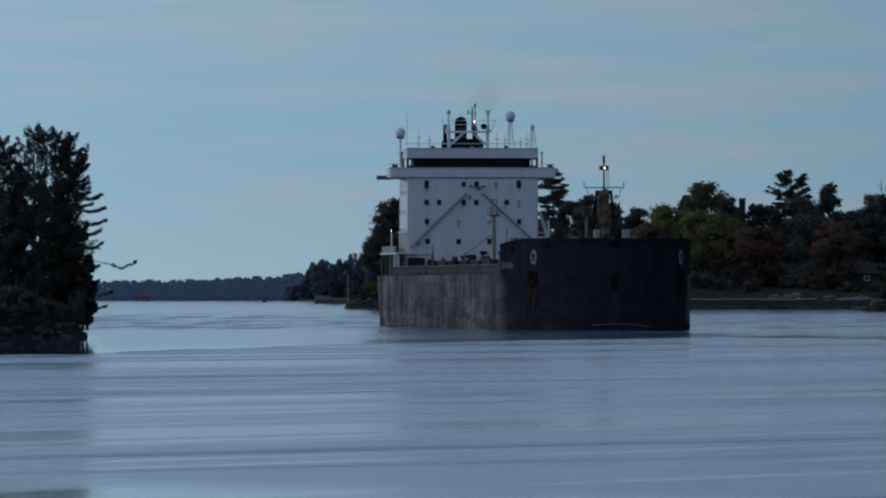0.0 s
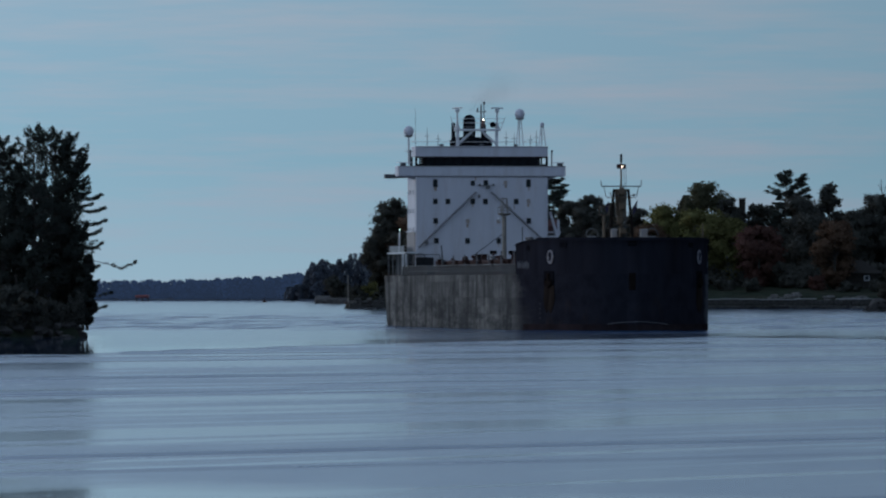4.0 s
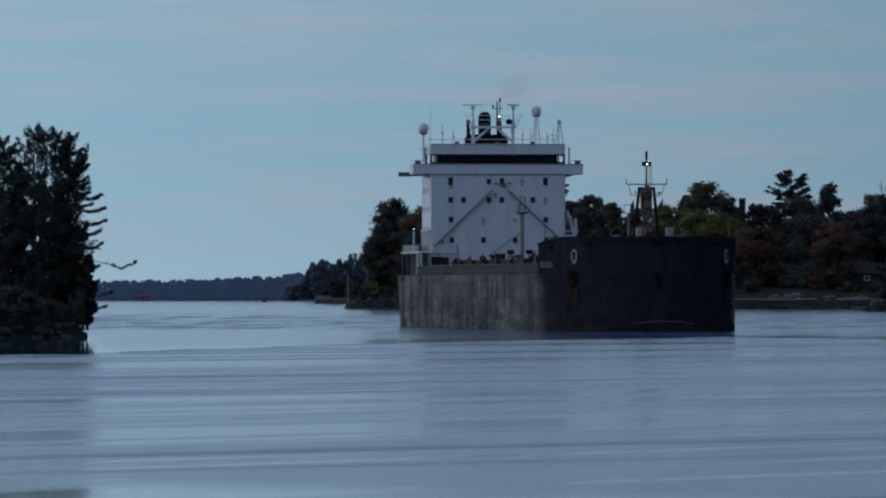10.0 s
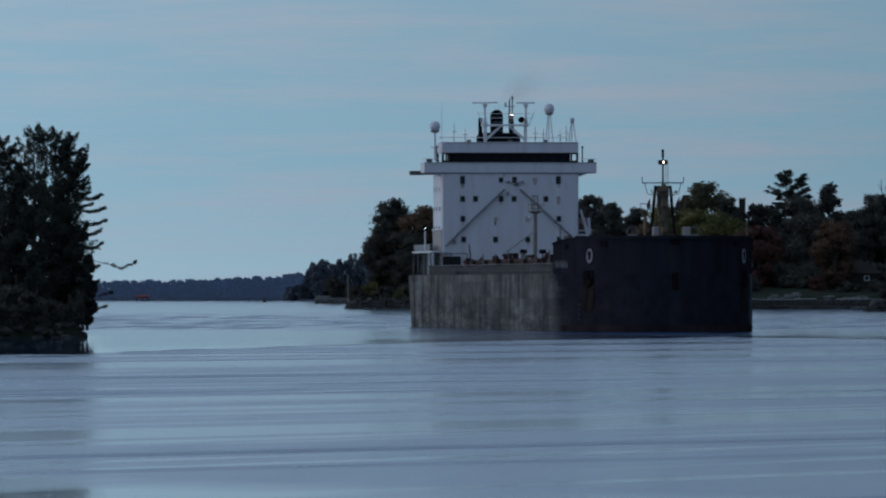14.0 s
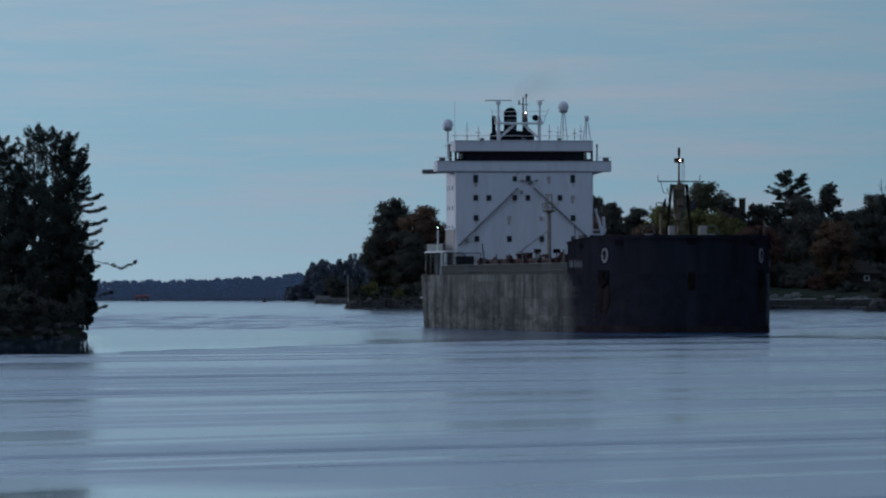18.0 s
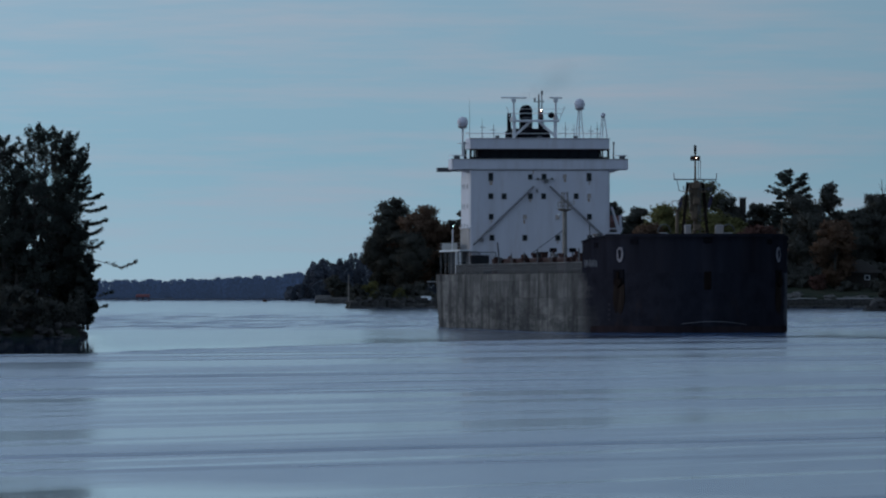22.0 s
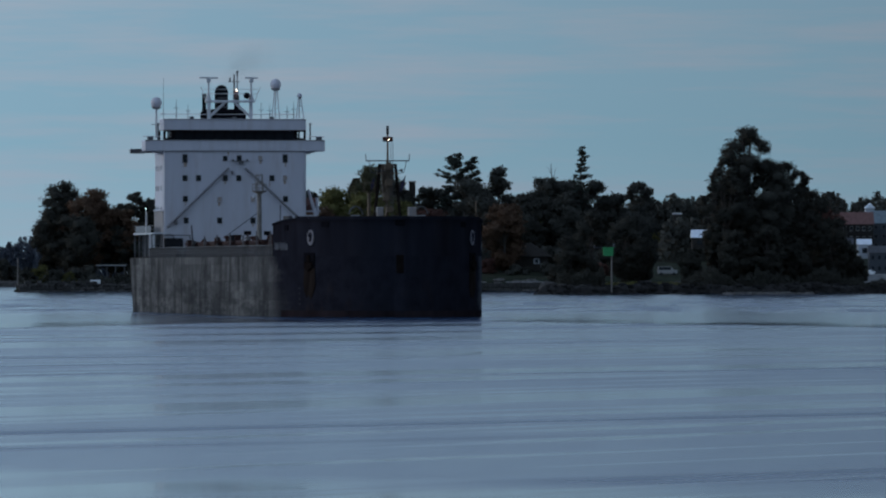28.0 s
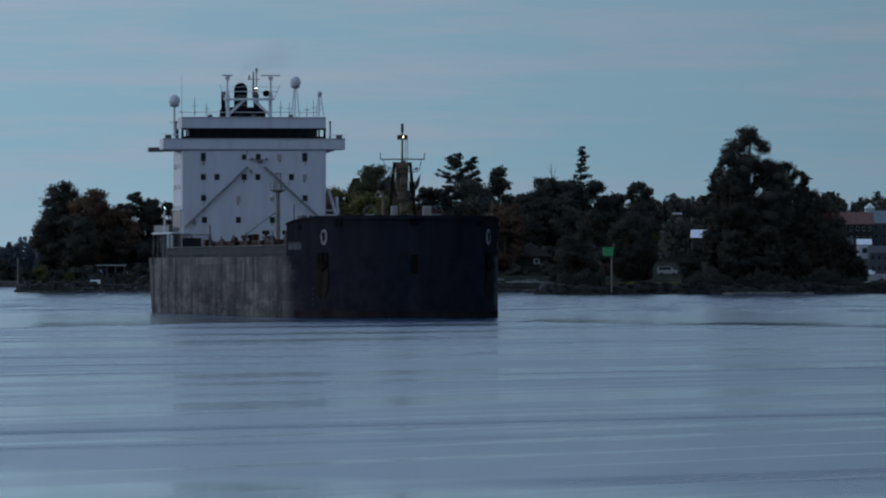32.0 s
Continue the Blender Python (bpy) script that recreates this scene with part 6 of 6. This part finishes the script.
part("ladder_frame", Shape().path([(-9.75, 69.1, 7.2), (-9.75, 69.1, 10.3)], 0.07).path([(-9.25, 69.1, 7.2), (-9.25, 69.1, 10.3)], 0.07), RAILING, gallery)
part("gallery_stairs", Shape().box((-10.2, 70.6, 8.9), (0.6, 0.2, 3.6), rx=0.5), GREYRAIL, gallery)
part("gallery_locker", Shape().box((-10.1, 74, 8.5), (1.2, 3, 2.5), bevel=0.06), STEEL, gallery)
part("winch_house", Shape().box((-8.3, 68.6, 8.5), (2.4, 1.6, 2.6), bevel=0.08), DARK, ship)
part("stair_frame", Shape().path([(-11.2, 68.2, 7.3), (-11.2, 68.2, 10.3), (-9.8, 68.2, 10.3), (-9.8, 68.2, 7.3)], 0.08).path([(-11.2, 68.2, 8.7), (-9.8, 68.2, 9.2)], 0.06).path([(-9.6, 68.0, 10.2), (-6.2, 68.0, 10.2), (-6.0, 68.0, 7.3)], 0.08), GREYRAIL, ship)
for x, h in ((-10.5, 2.4), (-7.0, 2.0), (-5.2, 2.6), (-4.4, 1.6)):
    part("mooring_bitts", Shape().tube((x, 67.6, 7.2), (x, 67.6, 7.2 + h * 0.7), 0.22).box((x + 0.3, 67.6, 7.2 + h * 0.5), (0.8, 0.5, 0.6), bevel=0.08), DARK, ship)
part("poop_house", Shape().box((0, 90, 8.7), (17.5, 14, 3.1), bevel=0.1), STEEL, ship)
part("lamp_post", Shape().tube((-10.8, 80, 10.5), (-10.8, 80, 13.4), 0.12), RAILING, gallery)
part("lamp_housing", Shape().box((-10.8, 80.1, 13.75), (0.5, 0.3, 0.75), bevel=0.06), BLACK, gallery)
part("side_light", Shape().ball((-10.8, 79.9, 13.75), 0.075), LIT_GREEN, gallery, "lit green lamp")
part("boat_deck", Shape().box((10.1, 76, 10.2), (2.0, 9.5, 5.4), bevel=0.06), WHITE, ship)
davit = part("davit", Shape().tube((10.9, 71.6, 12.9), (9.9, 71.6, 16.3), 0.26, 0.16).tube((11.2, 72, 12.9), (11.1, 72, 15.2), 0.2).box((10.3, 71.7, 13.4), (2.4, 0.3, 0.2)), WHITE, ship, "white boat davit")
part("lifeboat", Shape().prism([(73, 13.2), (79.5, 13.2), (80, 14.3), (79, 15.2), (74, 15.2), (72.6, 14.3)], 9.6, 11.2, "x"), REDROOF, ship, "dull red covered lifeboat")

# crane post on the deck
crane = part("deck_crane_post", Shape().tube((0, 40, 7.2), (0, 40, 15.6), 0.34, 0.28, 12), CRANE, ship, "buff post with a railed platform")
part("crane_platform", Shape().lathe((0, 40, 15.5), [(0.4, 0), (0.95, 0.25), (0.95, 0.35)], 14), CRANE, crane)
part("platform_rail", Shape().path([(0.9 * math.cos(a), 40 + 0.9 * math.sin(a), 16.7) for a in (2 * math.pi * i / 10 for i in range(11))], 0.05).path([(0.9 * math.cos(a), 40 + 0.9 * math.sin(a), 16.2) for a in (2 * math.pi * i / 10 for i in range(11))], 0.04), CRANE, crane)
for i in range(6):
    a = 2 * math.pi * i / 6
    part("rail_post", Shape().tube((0.9 * math.cos(a), 40 + 0.9 * math.sin(a), 15.7), (0.9 * math.cos(a), 40 + 0.9 * math.sin(a), 16.7), 0.04), CRANE, crane)
for i in range(5):
    a = 2 * math.pi * i / 5 + 0.3
    part("cage_bar", Shape().tube((0.55 * math.cos(a), 40 + 0.55 * math.sin(a), 15.8), (0.4 * math.cos(a), 40 + 0.4 * math.sin(a), 18.0), 0.05), CRANE, crane)
for z in (16.9, 17.9):
    part("cage_ring", Shape().path([(0.5 * math.cos(a), 40 + 0.5 * math.sin(a), z) for a in (2 * math.pi * i / 8 for i in range(9))], 0.05), CRANE, crane)
part("work_light", Shape().ball((-0.75, 39.6, 15.0), 0.22).tube((-0.75, 39.8, 15.2), (0, 40, 15.4), 0.06), RAILING, crane)
part("crane_boom", Shape().tube((-0.2, 40, 13.0), (-4.2, 41, 10.0), 0.06), STEEL, crane)
for w in (-1.1, 1.5):
    part("flood_light", Shape().tube((w, 44, 7.2), (w, 44, 10.2), 0.09).box((w, 44, 10.4), (0.95, 0.5, 0.55), bevel=0.08), BLACK, ship)
part("fire_monitor", Shape().tube((-6.2, 62, 7.2), (-6.6, 62, 11.5), 0.13, 0.1), STEEL, ship)

# foremast and bow gear
mast = part("foremast", Shape().tube((0, -97.2, 10.4), (0, -98, 18.2), 0.2, 0.16).box((0, -98.2, 16.8), (2.6, 1.3, 0.14))
            .tube((0, -98.2, 17), (0, -98.2, 22.1), 0.14, 0.09), BUFF, ship, "buff tripod foremast")
for sd in (-1, 1):
    part("mast_leg", Shape().tube((sd * 1.6, -98, 10.4), (sd * 0.9, -98.2, 17.9), 0.2, 0.17), STREAK, mast, "dark brown mast leg")
    for z in (16.0, 14.9, 13.4, 11.9):
        part("mast_rung", Shape().box((sd * (0.62 + (16 - z) * 0.07), -98.3, z), (0.5 + (16 - z) * 0.1, 0.12, 0.1)), BUFF, mast)
part("mast_casing", Shape().prism([(-0.6, 14.2), (0.6, 14.2), (0.75, 17.9), (-0.75, 17.9)], -98.15, -97.75, "y"), BUFF, mast, "brown casing between the mast legs")
part("mast_panel", Shape().box((0.1, -98.35, 15.9), (0.62, 0.2, 4.4), bevel=0.05), BUFF, mast)
part("lower_yard", Shape().tube((-1.4, -98.3, 17.1), (1.6, -98.3, 17.1), 0.05).tube((-1.4, -98.3, 17.1), (-1.4, -98.3, 17.5), 0.05).box((1.6, -98.3, 17.15), (0.3, 0.2, 0.3)), STEEL, mast)
part("signal_flag", Shape().prism([(-2.0, 15.6), (-1.55, 16.4), (-1.6, 15.3), (-1.9, 14.8)], -98.3, -98.24, "y"), FLAG, mast, "small dark flag")
part("yard", Shape().tube((-2.55, -98.2, 18.25), (2.55, -98.2, 18.25), 0.07).tube((-2.5, -98.2, 18.2), (-2.55, -98.2, 19.0), 0.05).tube((2.5, -98.2, 18.2), (2.55, -98.2, 19.0), 0.05).path([(-2.2, -98.2, 18.2), (-1.9, -98.2, 16.9), (-1.2, -98.2, 16.8)], 0.045).path([(2.2, -98.2, 18.2), (1.9, -98.2, 16.9), (1.2, -98.2, 16.8)], 0.045), STEEL, mast)
for c, q in (((0, -98.5, 17.5), (0.9, 0.8, 0.7)), ((0.1, -98.6, 15.7), (0.8, 0.6, 0.8)), ((-0.2, -98.6, 14.0), (0.7, 0.5, 0.9)), ((0.2, -98.6, 12.6), (0.8, 0.5, 0.7))):
    part("mast_box", Shape().box(c, q, bevel=0.07), BUFF, mast)
part("ladder", Shape().path([(0.35, -98.6, 10.4), (0.35, -98.4, 20.5)], 0.035).path([(0.6, -98.6, 10.4), (0.6, -98.4, 20.5)], 0.035), STEEL, mast)
part("brace", Shape().tube((-1.35, -98.1, 12), (1.1, -98.1, 14.2), 0.07).tube((1.35, -98.1, 12), (-1.1, -98.1, 14.2), 0.07).box((0, -98.1, 14.3), (2.2, 0.1, 0.1)), BUFF, mast)
lamp = part("lamp_box", Shape().box((0, -98.3, 20.75), (1.15, 0.5, 0.55), bevel=0.06), RUST, mast, "red-brown lamp box")
part("masthead_light", Shape().ball((0.05, -98.62, 20.75), 0.07), LIT, lamp, "lit white masthead light")
part("mast_top", Shape().tube((0, -98.2, 21.3), (0, -98.2, 22.3), 0.15), BLACK, mast)
part("flag", Shape().prism([(1.55, 15.7), (2.1, 16.6), (1.9, 15.2), (1.45, 14.6)], -98.3, -98.24, "y"), FLAG, mast, "small dark flag")
part("bow_basket", Shape().tube((-2.25, -99, 10.4), (-2.25, -99, 14.6), 0.2).lathe((-2.25, -99, 14.5), [(0.2, 0), (0.6, 0.15), (0.6, 0.2)], 10).path([(-2.25 + 0.6 * math.cos(a), -99 + 0.6 * math.sin(a), 15.7) for a in (2 * math.pi * i / 8 for i in range(9))], 0.04)
     .tube((-2.85, -99, 14.6), (-2.85, -99, 15.7), 0.04).tube((-1.65, -99, 14.6), (-1.65, -99, 15.7), 0.04), BUFF, ship, "small railed lookout basket on a post")
part("vent_box", Shape().box((-1.25, -101, 11.6), (0.75, 0.9, 2.6), bevel=0.08), DIRTY, ship)
part("vent_box", Shape().box((2.5, -101, 11.6), (0.95, 0.9, 2.6), bevel=0.08), DIRTY, ship)
for w in (-3.9, 3.7):
    part("windlass", Shape().path([(w + 0.75 * math.cos(a), -100, 12.0 + 0.95 * math.sin(a)) for a in (math.pi * i / 10 for i in range(11))], 0.07).tube((w - 0.5, -99.6, 11.2), (w + 0.5, -99.6, 11.2), 0.8, n=14).box((w, -99.6, 10.7), (1.8, 1.2, 0.6)), GREYRAIL, ship)
part("jack_staff", Shape().tube((10.4, -97.5, 10.4), (10.4, -97.5, 13.6), 0.11, 0.07).box((10.4, -97.5, 11.2), (0.5, 0.4, 0.3)), BUFF, ship)
part("staff", Shape().tube((-11.2, -86.5, 10.4), (-11.2, -86.5, 13.2), 0.07), STEEL, ship)
for s in (87.5, 89.0, 91):
    part("bollard", Shape().lathe((-10.6, -s, 10.4), [(0.25, 0), (0.25, 1.2), (0.36, 1.25), (0.36, 1.5)], 10), STEEL, ship)

# water thrown up at the stem, and a scrape that never goes under
wave = part("bow_wave", Shape().path([(w, -110.7 + (w - 0.6) ** 2 * 0.11, 1.5 - (w - 0.6) ** 2 * 0.022) for w in (-4.2 + 0.8 * k for k in range(12))], 0.05, 6), FOAM, ship, "thin white crest of the bow wave")
part("stem_scrape", Shape().path([(w, -110.1 + w * w * 0.11, 1.62) for w in (1.6, 2.4, 3.2, 4.0, 4.8)], 0.04, 5), ANCHOR, ship, "rusty scrape along the bow")


def swell_ring():
    """The low smooth swell that the bow pushes outwards: a ridge that follows the hull's waterline."""
    sh = Shape()
    stations = [q for q in STATIONS if q >= 40]
    edge = []
    for side in (-1, 1):
        row = [on_bow(min(q, 109.6), side) for q in stations]
        edge += row if side < 0 else row[::-1]
    offs = (-0.3, 0.8, 1.6, 2.4, 3.2, 4.2, 5.4, 7.0)
    for p, nrm in edge:
        full = min(1.0, max(0.0, (-p.y - 40) / 45.0))
        for o in offs:
            q = p + nrm * o * (0.6 + 0.4 * full)
            sh.v.append((q.x, q.y, -0.04 + full * 0.22 * math.exp(-((o - 2.2) / 1.5) ** 2)))
    w = len(offs)
    sh.f = [(k * w + i, k * w + i + 1, (k + 1) * w + i + 1, (k + 1) * w + i) for k in range(len(edge) - 1) for i in range(w - 1)]
    return sh


part("bow_swell", swell_ring(), SWELL, ship, "smooth low swell round the bow", True)


def wash_ribbon():
    """The ruffled strip of water that slides along the hull and runs ahead of the stem."""
    sh = Shape()
    rows = [((half(q) * -1 + 0.3, -q), (-half(q) - 5.5 - 1.2 * math.sin(q * 0.21), -q - 3.0)) for q in STATIONS if q <= 96]
    rows += [((-7.0, -102.0), (-15.5, -145.0)), ((-3.5, -106.0), (-9.0, -168.0)), ((1.0, -108.5), (-1.0, -172.0)), ((5.0, -106.5), (5.0, -158.0)), ((9.5, -99.0), (11.0, -130.0)), ((11.6, -88.0), (13.4, -98.0))]
    for k, (a, b) in enumerate(rows):
        for f in (0, 0.35, 0.7, 1.0):
            sh.v.append((a[0] + (b[0] - a[0]) * f, a[1] + (b[1] - a[1]) * f, 0.05 - 0.07 * f * f))
        if k:
            sh.f += [(4 * k - 4 + i, 4 * k - 3 + i, 4 * k + 1 + i, 4 * k + i) for i in range(3)]
    return sh


part("hull_wash", wash_ribbon(), SWELL, ship, "ruffled strip of water along the hull", True)


def smoke_puff(at, r, seed, parent):
    """A bowed sheet of thin smoke that fades out towards its rim."""
    n, rings = 20, 5
    sh = Shape()
    pts = [(0, 0, 0)] + [(r * k / rings * math.cos(2 * math.pi * i / n), 0.15 * r * (k / rings) ** 2, 0.8 * r * k / rings * math.sin(2 * math.pi * i / n)) for k in range(1, rings + 1) for i in range(n)]
    faces = [(0, 1 + i, 1 + (i + 1) % n) for i in range(n)]
    faces += [(1 + k * n + i, 1 + (k + 1) * n + i, 1 + (k + 1) * n + (i + 1) % n, 1 + k * n + (i + 1) % n) for k in range(rings - 1) for i in range(n)]
    sh.add([Vector(p) / r for p in pts], faces)
    ob = new("smoke_puff" if parent is not ship else "smoke", mesh_of("smoke_puff", sh, SMOKE, True))
    ob.scale = (r, r, r)
    ob.location = at
    ob.parent = parent
    ob.visible_shadow = False
    return ob


smoke = [smoke_puff((0.2 + 1.25 * k, 88 + 0.3 * k, 31.0 + 3.2 * (k / 4.0) ** 0.7), 1.3 + 0.62 * k, k, ship) for k in range(5)]
smoke[0]["label"] = "faint brown funnel smoke"


# ---- what moves ----
def ship_pose(t):
    q = t / 10
    return pose(11.01 + 0.3755 * t + 0.141 * q * q, 1391.5 - 4.1866 * t, 0, 0, 0, 5.526 + 0.658 * q - 0.2592 * q * q)


def motions():
    walk(ship, [(t, ship_pose(t)) for t in range(0, 33, 2)])
    for bar, rate, start in zip(scanners, (175.0, 150.0), (6.65, 6.7)):      # the radars turn all the time
        c = Vector(bar.location)
        walk(bar, [(k * 0.4, Matrix.Translation(c) @ pose(0, 0, 0, 0, 0, -rate * (k * 0.4 - start))) for k in range(81)])
    # the crest at the stem rises and falls
    c = Vector(wave.location)
    rise = [(0, -0.55), (3, -0.3), (5.5, -0.1), (7, 0), (9, 0), (10.5, -0.25), (12, -1.9), (16, -1.9), (19.5, -1.8), (20.5, -0.2), (22, 0), (25, 0), (26.5, -0.6), (28, -1.7), (32, -1.8)]
    walk(wave, [(t, Matrix.Translation(c + Vector((0, 0, z)))) for t, z in rise])
    for k, puff in enumerate(smoke):                      # the smoke sways as it drifts off
        c = Vector(puff.location)
        walk(puff, [(t, Matrix.Translation(c + Vector((0.4 * math.sin(t * 0.5 + k), 0, 0.3 * math.sin(t * 0.37 + 1.7 * k)))) @ Matrix.Rotation(0.35 * math.sin(t * 0.2 + k), 4, "Y")) for t in range(0, 33, 2)])


motions()
